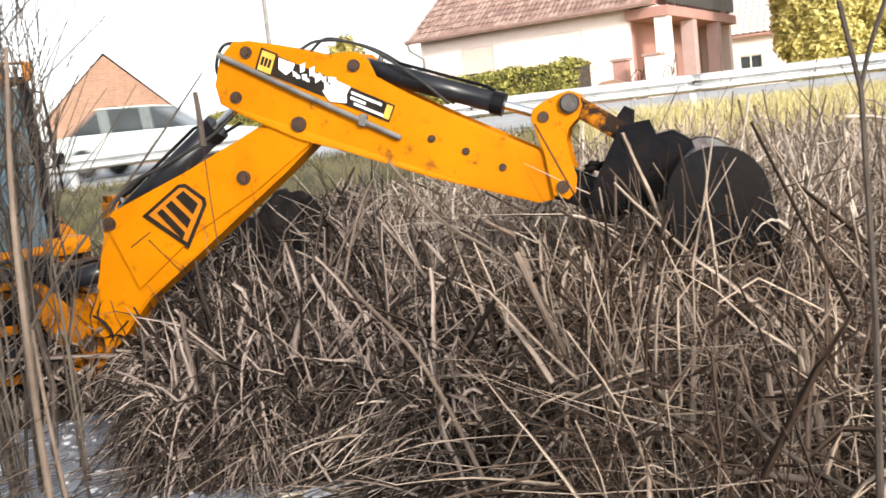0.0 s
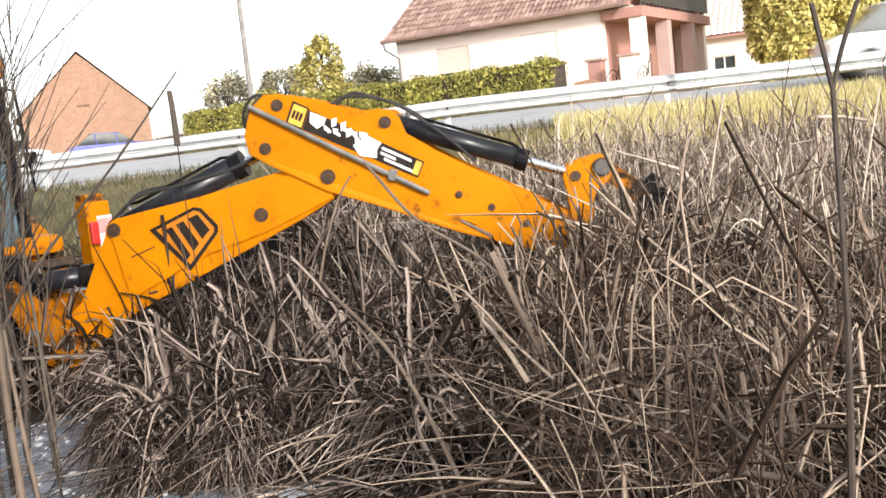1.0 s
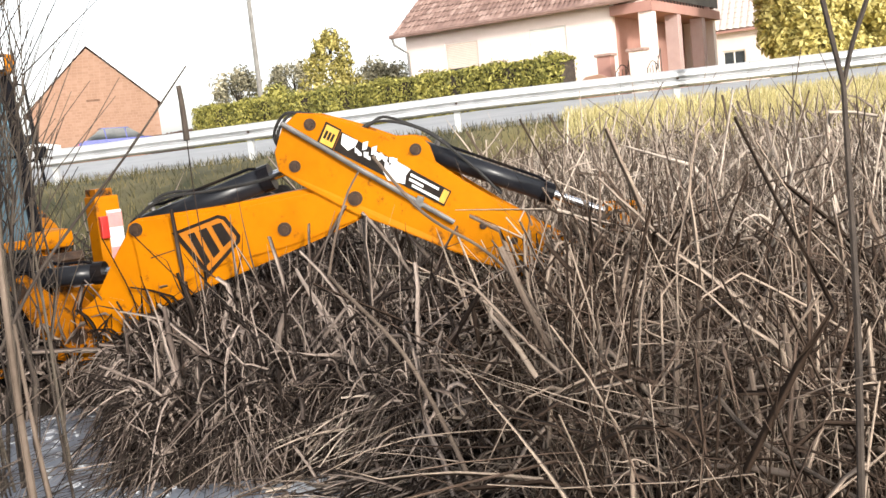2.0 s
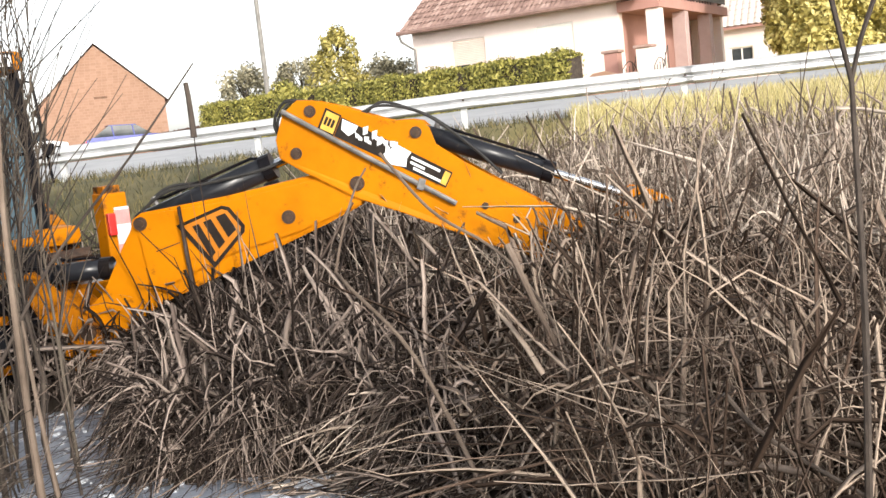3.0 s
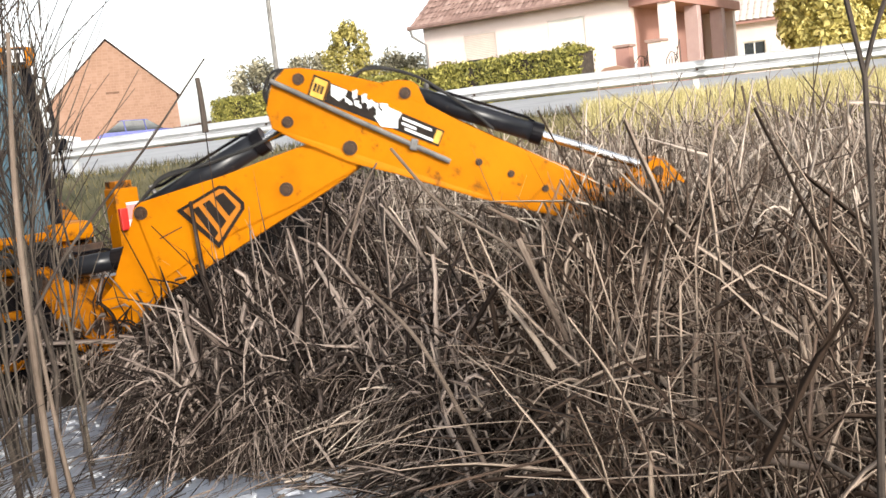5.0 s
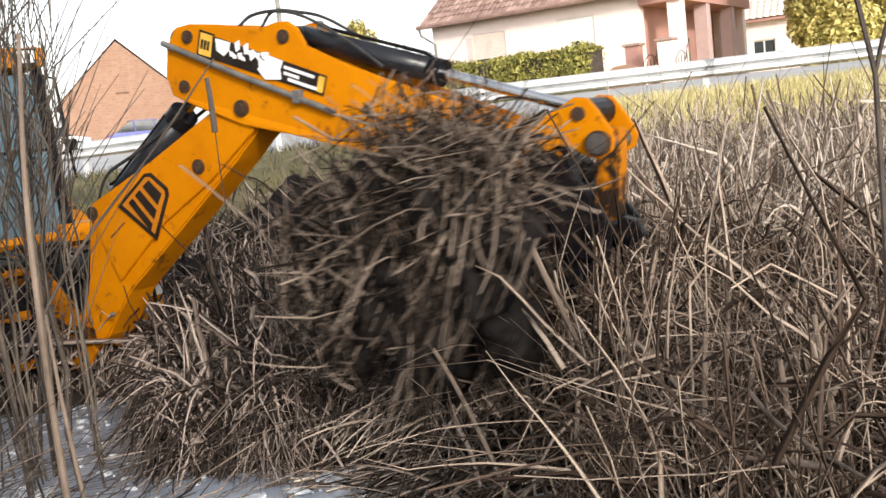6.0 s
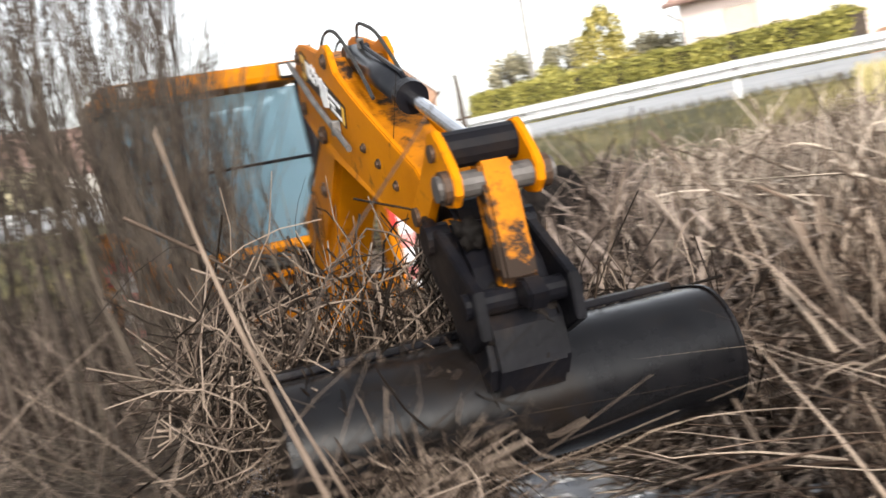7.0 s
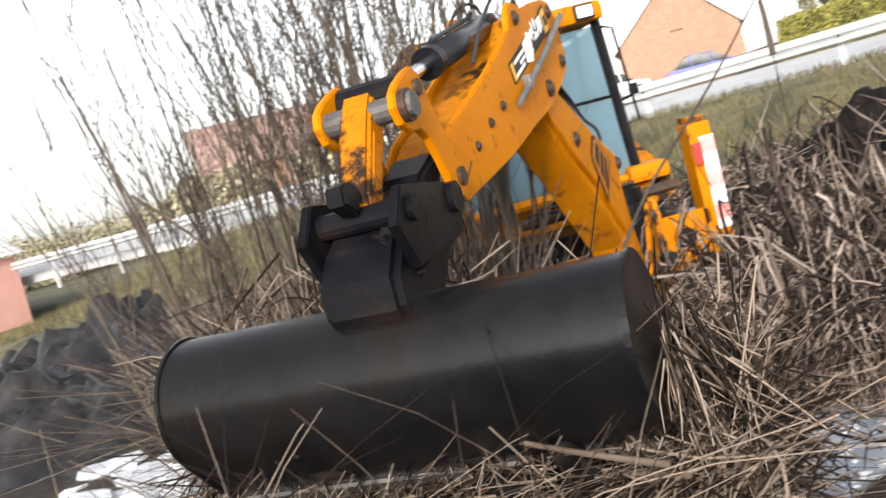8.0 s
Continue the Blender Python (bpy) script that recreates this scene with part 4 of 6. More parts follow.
    part("hose", pipe(arc([(0.72, -0.06, 0.58), (1.0, -0.1, 0.62), (1.3, -0.1, 0.53), (1.7, -0.1, 0.42), (1.95, -0.1, 0.4)]), 0.012), RUBBER, b, "black hydraulic hose")
    m["boom"] = b
    # dipper: two side plates about an inner beam
    dip = [(-0.56, 0.46), (-0.446, 0.49), (-0.2, 0.5), (0.12, 0.49), (0.25, 0.535), (0.33, 0.545), (0.4, 0.51), (0.473, 0.41), (0.7, 0.34), (0.997, 0.266), (1.4, 0.18), (1.725, 0.113), (1.83, 0.06), (1.86, -0.04), (1.79, -0.17), (1.7, -0.21), (1.3, -0.195), (0.955, -0.182), (0.382, -0.125), (0.018, -0.105), (-0.398, -0.02), (-0.58, 0.03), (-0.64, 0.15), (-0.635, 0.34)]
    inner = [(x * 0.985, z * 0.86 - 0.005) for x, z in dip]
    d = part("dipper", narrow(prism(inner, -0.17, 0.17, 0.01)), YELLOW_WORN, backhoe)
    for s in (-1, 1):
        y0, y1 = (0.171, 0.213) if s > 0 else (-0.213, -0.171)
        part("side_plate", narrow(prism(dip, y0, y1, 0.008)), YELLOW, d)
        y0, y1 = (0.2135, 0.221) if s > 0 else (-0.221, -0.2135)
        lab = part("label_strip", narrow(plate([(-0.22, 0.425), (0.639, 0.244), (0.619, 0.128), (-0.24, 0.285)], y0, y1)), DECALBLACK, d, "torn black maker's label strip")
        yb = (y1 - 0.001, y1 + 0.003) if s > 0 else (y0 - 0.003, y0 + 0.001)
        part("mark_border", narrow(plate([(-0.345, 0.462), (-0.222, 0.438), (-0.245, 0.278), (-0.368, 0.3)], y0, y1)), DECALBLACK, d, "black border of the maker's mark")
        mark = part("maker_mark", narrow(plate([(-0.332, 0.446), (-0.235, 0.428), (-0.252, 0.294), (-0.35, 0.312)], *yb)), MARKYELLOW, d, "square pale yellow maker's mark")
        yc = (yb[0] - 0.002, yb[1] + 0.002)
        for k in range(3):
            xa, za = -0.325 + 0.026 * k, 0.405 - 0.005 * k
            part("mark_block", narrow(plate([(xa, za), (xa + 0.019, za - 0.004), (xa + 0.009, za - 0.062), (xa - 0.01, za - 0.058)], *yc)), DECALBLACK, mark)
        part("torn_patch", narrow(plate([(0.2, 0.34), (0.32, 0.31), (0.3, 0.26), (0.31, 0.2), (0.19, 0.19), (0.13, 0.25), (0.17, 0.29)], *yb)), DECALWHITE, lab)
        part("torn_patch", narrow(plate([(-0.21, 0.415), (-0.09, 0.395), (-0.1, 0.35), (-0.14, 0.31), (-0.2, 0.34)], *yb)), DECALWHITE, lab)
        rs = random.Random(4)
        for i in range(13):
            x = -0.1 + i * 0.023
            zc = 0.36 - x * 0.2 + rs.uniform(-0.05, 0.03)
            part("torn_strip", narrow(plate([(x, zc), (x + 0.034, zc + rs.uniform(-0.02, 0.03)), (x + 0.04, zc - 0.035), (x + 0.012, zc - rs.uniform(0.025, 0.06))], *yb)), DECALWHITE, lab)
        part("end_frame", narrow(plate([(0.585, 0.243), (0.628, 0.234), (0.612, 0.142), (0.57, 0.15)], *yb)), MARKYELLOW, lab)
        for x0, x1, dz in ((0.33, 0.55, 0.035), (0.33, 0.44, 0.0), (0.36, 0.57, -0.03)):
            za, zb = 0.25 - 0.2 * (x0 - 0.33) + dz, 0.25 - 0.2 * (x1 - 0.33) + dz
            part("text_bar", narrow(plate([(x0, za), (x1, zb), (x1, zb - 0.018), (x0, za - 0.018)], *yb)), DECALWHITE, lab)
        part("side_rail", narrow(pipe([(-0.64, s * 0.25, 0.36), (0.0, s * 0.25, 0.205), (0.72, s * 0.25, 0.04)], 0.019, 8)), GREYTUBE, d, "grey steel side rail")
        part("rail_bracket", narrow(box(0.42, 0.47, min(s * 0.21, s * 0.265), max(s * 0.21, s * 0.265), 0.07, 0.15, 0.006)), GREYTUBE, d)
    pins(d, [(0, 0)], 0.22, 0.052, narrow)
    pins(d, [(-0.449, 0.409), TAIL_PIN, BUCKET_RAM_PIN], 0.215, 0.042, narrow)
    pins(d, [(0.922, 0.073), (1.163, 0.034), (1.424, -0.024)], 0.215, 0.026, narrow)
    part("nose", prism([(1.6, 0.02), (1.85, 0.06), (2.05, 0.02), (2.16, -0.06), (2.16, -0.15), (2.06, -0.2), (1.8, -0.17), (1.6, -0.12)], -0.105, 0.105, 0.02), BLACKM, d, "muddy black dipper nose")
    part("nose_cheek", tube((BUCKET_PIN[0], -0.135, BUCKET_PIN[1]), (BUCKET_PIN[0], 0.135, BUCKET_PIN[1]), 0.07), YELLOW_WORN, d)
    for o in (-0.05, 0.05):
        part("hose", pipe(arc([(-0.56, o, 0.1), (-0.7, o, 0.24), (-0.66, o * 2, 0.42), (-0.5, o * 2, 0.47)]), 0.012), RUBBER, d, "black hydraulic hose")
        part("hose", pipe(arc([(-0.1, o * 2.2, 0.49), (0.0, o * 2, 0.58 + o * 0.3), (0.2, o * 2, 0.6), (0.42, o * 2, 0.57), (0.75, o * 2, 0.44), (0.98, o * 2, 0.32)]), 0.011), RUBBER, d, "black hydraulic hose")
    m["dipper"] = d
    # rams
    def ram(name, length, r):
        o = part(name, tube((0.0, 0, 0), (length, 0, 0), r, seg=28), BLACKRAM, backhoe, "black hydraulic cylinder", smooth=True)
        part("end_eye", tube((0, -r, 0), (0, r, 0), r * 0.95), BLACKRAM, o)
        part("gland", tube((length - 0.06, 0, 0), (length + 0.025, 0, 0), r * 1.14, seg=18), BLACKM, o)
        part("port", tube((0.12, 0, r * 0.8), (0.12, 0, r * 1.7), 0.02, seg=8), GREYTUBE, o)
        part("feed_pipe", pipe([(0.12, 0.0, r * 1.5), (0.2, 0.0, r * 1.25), (length - 0.12, 0.0, r * 1.25), (length - 0.06, 0, r)], 0.012), BLACKM, o)
        return o

    def rod(name, length, r):
        o = part(name, tube((0.0, 0, 0), (length, 0, 0), r, seg=14), CHROME, backhoe, "bright chrome piston rod")
        part("rod_eye", tube((0, -r * 1.5, 0), (0, r * 1.5, 0), r * 1.9), BLACKM, o)
        return o
    m["dipper_ram"], m["dipper_rod"] = ram("dipper_ram", 1.02, 0.088), rod("dipper_rod", 0.62, 0.035)
    m["bucket_ram"], m["bucket_rod"] = ram("bucket_ram", 1.0, 0.07), rod("bucket_rod", 1.0, 0.032)
    m["boom_ram"], m["boom_rod"] = ram("boom_ram", 0.5, 0.075), rod("boom_rod", 0.35, 0.04)
    # tipping lever: two curved plates with a cross pin
    bm = bmesh.new()
    shape = [(-0.08, -0.04), (-0.03, -0.085), (0.07, -0.085), (0.18, -0.035), (0.3, 0.005), (0.38, -0.005), (0.45, -0.06), (0.53, -0.08), (0.6, -0.05), (0.62, 0.01), (0.6, 0.07), (0.54, 0.17), (0.49, 0.235), (0.42, 0.245), (0.34, 0.205), (0.2, 0.14), (0.04, 0.09), (-0.06, 0.06)]
    for s in (-1, 1):
        prism(shape, s * 0.165 - 0.018, s * 0.165 + 0.018, 0.006, bm=bm)
    lv = part("lever", bm, YELLOW, backhoe, "curved yellow tipping lever")
    part("cross_pin", tube((LEVER_L, -0.235, 0), (LEVER_L, 0.235, 0), 0.052), PINGREY, lv, "dull grey cross pin")
    for s in (-1, 1):
        part("pin_collar", tube((LEVER_L, s * 0.184, 0), (LEVER_L, s * 0.215, 0), 0.066, seg=16), PIN, lv)
    part("cross_pin", tube((LEVER_L * 0.82, -0.146, 0.16), (LEVER_L * 0.82, 0.146, 0.16), 0.075), BLACKM, lv)
    part("pin", tube((LEVER_L * 0.82, -0.2, 0.16), (LEVER_L * 0.82, 0.2, 0.16), 0.036), PIN, lv)
    part("cross_pin", tube((0, -0.2, 0), (0, 0.2, 0), 0.042), PIN, lv)
    m["lever"] = lv
    bm = prism([(-0.07, -0.05), (0.05, -0.065), (0.38, -0.065), (0.46, 0.0), (0.38, 0.065), (0.05, 0.065), (-0.07, 0.05)], -0.068, 0.068, 0.015)
    box(0.1, 0.34, -0.074, 0.074, -0.03, 0.03, bm=bm)
    m["tipping_link"] = part("tipping_link", bm, YELLOW_WORN, backhoe, "worn yellow tipping link")
    # bucket: a wide ditch-cleaning shell with end plates, lip and hitch
    prof = [(0.46, -0.36), (0.445, -0.2), (0.44, -0.06)]
    for i in range(1, 18):
        a = radians(180 - 180 * i / 18)
        prof.append((0.71 + 0.27 * math.cos(a), -0.04 + 0.27 * math.sin(a)))
    prof += [(0.982, -0.06), (1.0, -0.22), (0.995, -0.38), (0.975, -0.5)]
    inn = [(0.712 + (x - 0.712) * 0.935, -0.02 + (z + 0.02) * 0.985 - (0.012 if z > 0 else 0)) for x, z in prof]
    bm = bmesh.new()
    n = len(prof)
    rings = [[bm.verts.new((x, y, z)) for x, z in pr] for pr in (prof, inn) for y in (-SHELL_HALF, -0.5, 0, 0.5, SHELL_HALF)]
    for base in (0, 5):
        for q in range(4):
            for i in range(n - 1):
                bm.faces.new((rings[base + q][i], rings[base + q][i + 1], rings[base + q + 1][i + 1], rings[base + q + 1][i]))
    for q in range(4):
        for i in (0, n - 1):
            bm.faces.new((rings[q][i], rings[q + 1][i], rings[5 + q + 1][i], rings[5 + q][i]))
    bmesh.ops.recalc_face_normals(bm, faces=bm.faces)
    bk = part("bucket", bm, BUCKETM, backhoe, "wide black ditching bucket smeared with mud", smooth=True)
    for s in (-1, 1):
        y0, y1 = (SHELL_HALF, SHELL_HALF + 0.022) if s > 0 else (-SHELL_HALF - 0.022, -SHELL_HALF)
        part("end_plate", prism([(0.71 + (x - 0.71) * 1.04, -0.02 + (z + 0.02) * 1.03) for x, z in prof], y0, y1, 0.004), BUCKETM, bk)
    part("cutting_edge", prism([(0.994, -0.4), (1.012, -0.4), (0.99, -0.55), (0.972, -0.5)], -SHELL_HALF, SHELL_HALF), GREYTUBE, bk, "bare steel cutting edge")
    part("top_rib", box(0.41, 0.445, -SHELL_HALF + 0.01, SHELL_HALF - 0.01, -0.34, -0.24, 0.01), BLACKM, bk)
    hitch = part("hitch", prism([(-0.06, -0.08), (0.1, -0.14), (0.42, -0.08), (0.66, 0.16), (0.64, 0.27), (0.54, 0.35), (0.38, 0.34), (0.14, 0.24), (-0.04, 0.09)], -0.165, 0.165, 0.03), BLACKM, bk, "heavy black bucket hitch block")
    for s in (-1, 1):
        part("hitch_ear", prism([(-0.1, -0.08), (0.1, -0.12), (0.46, 0.24), (0.4, 0.44), (0.22, 0.44), (0.0, 0.12)], s * 0.19 - 0.022, s * 0.19 + 0.022, 0.006), BLACKM, hitch)
    part("hitch_tube", tube((0.27, -0.235, 0.35), (0.27, 0.235, 0.35), 0.05), BLACKM, hitch)
    part("hitch_tube", tube((0.0, -0.235, 0.0), (0.0, 0.235, 0.0), 0.065), BLACKM, hitch)
    part("hook", prism([(0.2, 0.42), (0.3, 0.42), (0.32, 0.52), (0.26, 0.56), (0.2, 0.5)], -0.04, 0.04, 0.01), BLACKM, hitch)
    rnd = random.Random(5)
    for q in range(7):
        bm = bmesh.new()
        lump(bm, (rnd.uniform(0.0, 0.55), rnd.uniform(-0.18, 0.18), rnd.uniform(0.16, 0.34)), rnd.uniform(0.03, 0.06), 0.6, q + 300)
        part("mud_clod", bm, MUD, bk, "wet mud stuck to the hitch", smooth=True)
    m["bucket"] = bk
    return m


MEMBERS = build_arm()


def build_machine():
    """Frame, stabilisers, cab and wheels, in the machine's own space: x to its rear, y across, z up."""
    b = backhoe
    fr = part("rear_frame", box(-0.12, 0.14, -1.12, 1.12, 0.78, 0.92, 0.015), BLACKM, b, "oily black slide frame")
    part("frame_beam", box(-0.12, 0.14, -1.12, 1.12, 0.3, 0.46, 0.015), BLACKM, fr)
    part("frame_back", box(-0.2, -0.13, -1.05, 1.05, 0.3, 0.92), BLACKM, fr)
    for y in (-0.75, -0.2, 0.1, 0.62):
        part("frame_web", box(-0.12, 0.1, y - 0.03, y + 0.03, 0.462, 0.778), BLACKM, fr)
    car_ = part("slide_carriage", prism([(0.142, 0.22), (0.22, 0.22), (0.27, 0.34), (0.27, 0.92), (0.22, 1.12), (0.142, 1.12)], 0.34, 0.66, 0.02), YELLOW_WORN, b, "worn yellow swing carriage")
    # plain black block put in for the dark recess beside the carriage
    part("recess_block", box(0.142, 0.24, -0.6, 0.33, 0.28, 1.0, 0.02), BLACKM, b, "oily black block in the carriage recess")
    for z in (0.36, 0.74):
        part("carriage_bar", box(0.242, 0.28, -0.6, 0.33, z, z + 0.07, 0.008), YELLOW_WORN, b)
    end = part("frame_end_plate", box(0.142, 0.168, 0.68, 1.05, 0.47, 0.93, 0.01), YELLOW, b, "yellow end plate of the slide frame")
    # raised black disc, painted for the dark inside a round opening
    part("hole_disc", tube((0.166, 0.86, 0.72), (0.174, 0.86, 0.72), 0.085, seg=18), DECALBLACK, end, "black disc for the darkness of a round opening")
    part("spool_rod", tube((0.27, 0.12, 0.6), (0.27, 0.27, 0.6), 0.018, seg=8), CHROME, b, "bright steel spool")
    for y in (0.42, 0.58):
        for z in (0.34, 0.98):
            part("clamp_bolt", tube((0.262, y, z), (0.31, y, z), 0.035, seg=8), PIN, car_)
    part("swing_ram", tube((-0.3, 0.0, 0.6), (0.4, 0.06, 0.62), 0.06), BLACKRAM, b, "black swing cylinder")
    part("swing_ram", tube((-0.3, 0.7, 0.6), (0.4, 0.62, 0.62), 0.06), BLACKRAM, b, "black swing cylinder")
    for k in range(6):
        y0 = -0.35 + 0.14 * k
        part("hose", pipe(arc([(-0.55, y0 * 0.6, 1.05), (-0.2, y0 * 0.8, 1.2 + 0.03 * (k % 3)), (0.15, 0.2 + 0.04 * k, 1.16), (0.4, 0.3 + 0.03 * k, 1.3)]), 0.016), RUBBER, b, "black hydraulic hose")
    part("cross_bar", tube((-0.3, -0.4, 1.12), (0.2, 0.9, 1.18), 0.045, seg=10), PIN, b, "rusty cross bar")
    for s in (-1, 1):
        st = part("stabiliser", box(-0.1, 0.14, s * 1.17 - 0.1, s * 1.17 + 0.1, 0.35, 1.62, 0.015), YELLOW, b, "yellow stabiliser leg housing")
        part("leg", box(-0.06, 0.1, s * 1.17 - 0.06, s * 1.17 + 0.06, -0.02, 0.4), GREYTUBE, st, "bare steel stabiliser leg")
        part("foot", box(-0.2, 0.24, s * 1.17 - 0.18, s * 1.17 + 0.18, -0.06, -0.02, 0.01), BLACKM, st)
        mk = part("marker_board", box(0.142, 0.155, s * 1.17 - 0.02, s * 1.17 + 0.1, 0.72, 1.5), DECALWHITE, st, "red and white striped marker board")
        for z in (0.8, 1.08, 1.36):
            part("stripe", box(0.1555, 0.158, s * 1.17 - 0.02, s * 1.17 + 0.1, z, z + 0.12), PINKM, mk)
        part("tail_light", box(0.142, 0.2, s * 1.17 - 0.095, s * 1.17 - 0.03, 1.28, 1.46, 0.01), REDM, st, "red tail light")
        part("top_bracket", box(-0.14, 0.1, s * 1.17 - 0.07, s * 1.17 + 0.07, 1.6, 1.68, 0.01), YELLOW_WORN, st)
    # body under the cab
    part("chassis", box(-4.2, -0.25, -0.42, 0.42, 0.45, 0.95, 0.03), BLACKM, b)
    part("cab_base", box(-2.9, -0.95, -0.82, 0.82, 0.95, 1.22, 0.03), YELLOW, b)
    for s in (-1, 1):
        fen = prism([(-2.75, 0.95), (-2.6, 1.35), (-2.2, 1.55), (-1.5, 1.56), (-1.05, 1.4), (-0.72, 1.18), (-0.6, 1.0), (-0.75, 0.98), (-1.1, 1.28), (-1.55, 1.46), (-2.2, 1.46), (-2.55, 1.2)], min(s * 0.7, s * 1.12), max(s * 0.7, s * 1.12), 0.02)
        part("fender", fen, YELLOW_WORN, b, "yellow rear wheel fender")
        part("fender_lip", box(-1.0, -0.55, min(s * 0.72, s * 1.1), max(s * 0.72, s * 1.1), 1.2, 1.36, 0.05), YELLOW, b)
        w = part("wheel", tube((-1.75, s * 0.92 - 0.21, 0.66), (-1.75, s * 0.92 + 0.21, 0.66), 0.68, seg=28), RUBBER, b, "large black rear tyre")
        part("rim", tube((-1.75, s * 0.92 - 0.22, 0.66), (-1.75, s * 0.92 + 0.22, 0.66), 0.36, seg=20), DECALWHITE, w)
        for i in range(18):
            a = 2 * math.pi * i / 18
            part("lug", box(-0.05, 0.05, -0.2, 0.2, 0.66, 0.72, m=Matrix.Translation((-1.75, s * 0.92, 0.66)) @ Matrix.Rotation(a, 4, "Y") @ Matrix.Rotation(0.4, 4, "Z")), RUBBER, w)
    part("bonnet", box(-4.4, -2.92, -0.48, 0.48, 0.95, 1.6, 0.08), YELLOW, b)
    # cab: corner posts, glass, roof
    x0, x1, xr = -2.75, -0.68, -0.98
    slope = 0.36
    yb, yt = 0.83, 0.87
    posts = []
    for x, xt in ((x1, x1 - slope), (x0, x0 + 0.1)):
        for s in (-1, 1):
            posts.append(((x, s * yb, 1.22), (xt, s * yt, 2.72)))
    for p, q in posts:
        part("cab_post", pipe([p, q], 0.05, 8), BLACKM, b, "dark cab corner post")
    part("cab_post", pipe([(-1.8, -yb, 1.22), (-1.8, -yt, 2.72)], 0.04, 8), BLACKM, b)
    part("cab_post", pipe([(-1.8, yb, 1.22), (-1.8, yt, 2.72)], 0.04, 8), BLACKM, b)

    def glass(*q):
        bm = bmesh.new()
        bm.faces.new([bm.verts.new(p) for p in q])
        bmesh.ops.solidify(bm, geom=bm.faces[:], thickness=0.008)
        o = part("cab_window", bm, CABGLASS, b, "bluish tinted cab glass")
        o.visible_shadow = False
    xt = x1 - slope
    glass((x1 - 0.02, -0.79, 1.3), (x1 - 0.02, 0.79, 1.3), (x1 - 0.187, 0.81, 2.0), (x1 - 0.187, -0.81, 2.0))
    glass((x1 - 0.194, -0.81, 2.03), (x1 - 0.194, 0.81, 2.03), (xt, 0.83, 2.68), (xt, -0.83, 2.68))
    part("window_bar", pipe([(x1 - 0.18, -0.82, 2.015), (x1 - 0.18, 0.82, 2.015)], 0.016, 6), BLACKM, b)
    part("window_bar", pipe([(x1 + 0.01, -0.84, 1.26), (x1 + 0.01, 0.84, 1.26)], 0.05, 6), YELLOW, b)
    for s in (-1, 1):
        glass((x1 - 0.05, s * yb, 1.3), (-1.76, s * yb, 1.3), (-1.78, s * yt, 2.68), (xt - 0.05, s * yt, 2.68))
        glass((-1.84, s * yb, 1.3), (x0 + 0.04, s * yb, 1.3), (x0 + 0.14, s * yt, 2.68), (-1.84, s * yt, 2.68))
        part("door_handle", tube((-1.7, s * 0.87, 1.7), (-1.7, s * 0.88, 1.95), 0.02, seg=6), BLACKM, b)
    # quarter window on the far side, held open
    pane = [Vector(p) for p in ((-1.0, 0.9, 2.66), (-0.98, 1.0, 2.62), (-0.76, 0.99, 1.74), (-0.8, 0.88, 1.74))]
    part("quarter_window_frame", pipe(pane + [pane[0]], 0.014, 6), BLACKM, b, "thin black frame of the open quarter window")
    part("window_stay", pipe([(-0.85, 0.87, 1.95), (-0.8, 0.99, 1.98)], 0.012, 6), BLACKM, b)
    part("latch", box(-0.8, -0.74, 0.96, 1.04, 1.98, 2.08, 0.012), BLACKM, b, "black window latch")
    glass((x0, -0.79, 1.3), (x0, 0.79, 1.3), (x0 + 0.1, 0.83, 2.68), (x0 + 0.1, -0.83, 2.68))
    roof = part("cab_roof", box(x0 - 0.02, xr + 0.1, -0.94, 0.94, 2.72, 2.9, 0.06), YELLOW, b, "yellow cab roof with work lights")
    for y in (-0.7, 0.74):
        part("work_light", box(xr + 0.1, xr + 0.16, y - 0.09, y + 0.09, 2.74, 2.88, 0.015), DECALBLACK, roof, "rectangular work light")
        part("lens", box(xr + 0.161, xr + 0.166, y - 0.07, y + 0.07, 2.76, 2.86), DECALWHITE, roof)
    part("seat", box(-2.0, -1.5, -0.28, 0.28, 1.22, 1.6, 0.06), RUBBER, b, "black seat")
    part("seat_back", box(-2.12, -1.98, -0.27, 0.27, 1.55, 2.2, 0.05), RUBBER, b)
    part("console", box(-1.3, -1.08, -0.3, 0.3, 1.22, 1.75, 0.04), RUBBER, b)
    for y in (-0.12, 0.12):
        part("control_lever", pipe([(-1.18, y, 1.7), (-1.25, y * 1.3, 2.05)], 0.014, 6), BLACKM, b)


build_machine()

# ---------------------------------------------------------------- reeds
rng = np.random.default_rng(5)


def polar(azm, d):
    return np.sin(np.radians(azm)) * d, np.cos(np.radians(azm)) * d


def reed_height(x, y):
    azm, d = np.degrees(np.arctan2(x, y)), np.hypot(x, y)
    h = 0.74 + 0.25 * step(-6, 6, azm) * step(5, 9, d) + 0.38 * step(2, 10, azm) * (1 - 0.3 * step(9, 12, d)) + 0.15 * step(8, 12, d)
    h = h * (1 - 0.45 * step(-8, -13, azm) * step(8.6, 7.0, d) * 0.6)
    h = h - 0.3 * step(-5, -11, azm) * step(9.0, 10.5, d)
    h = h - np.clip(ground_z(x, y) - 0.42, 0, 0.6)
    return h * (1 + 0.2 * wave(x, y, 1.5, 4.0))


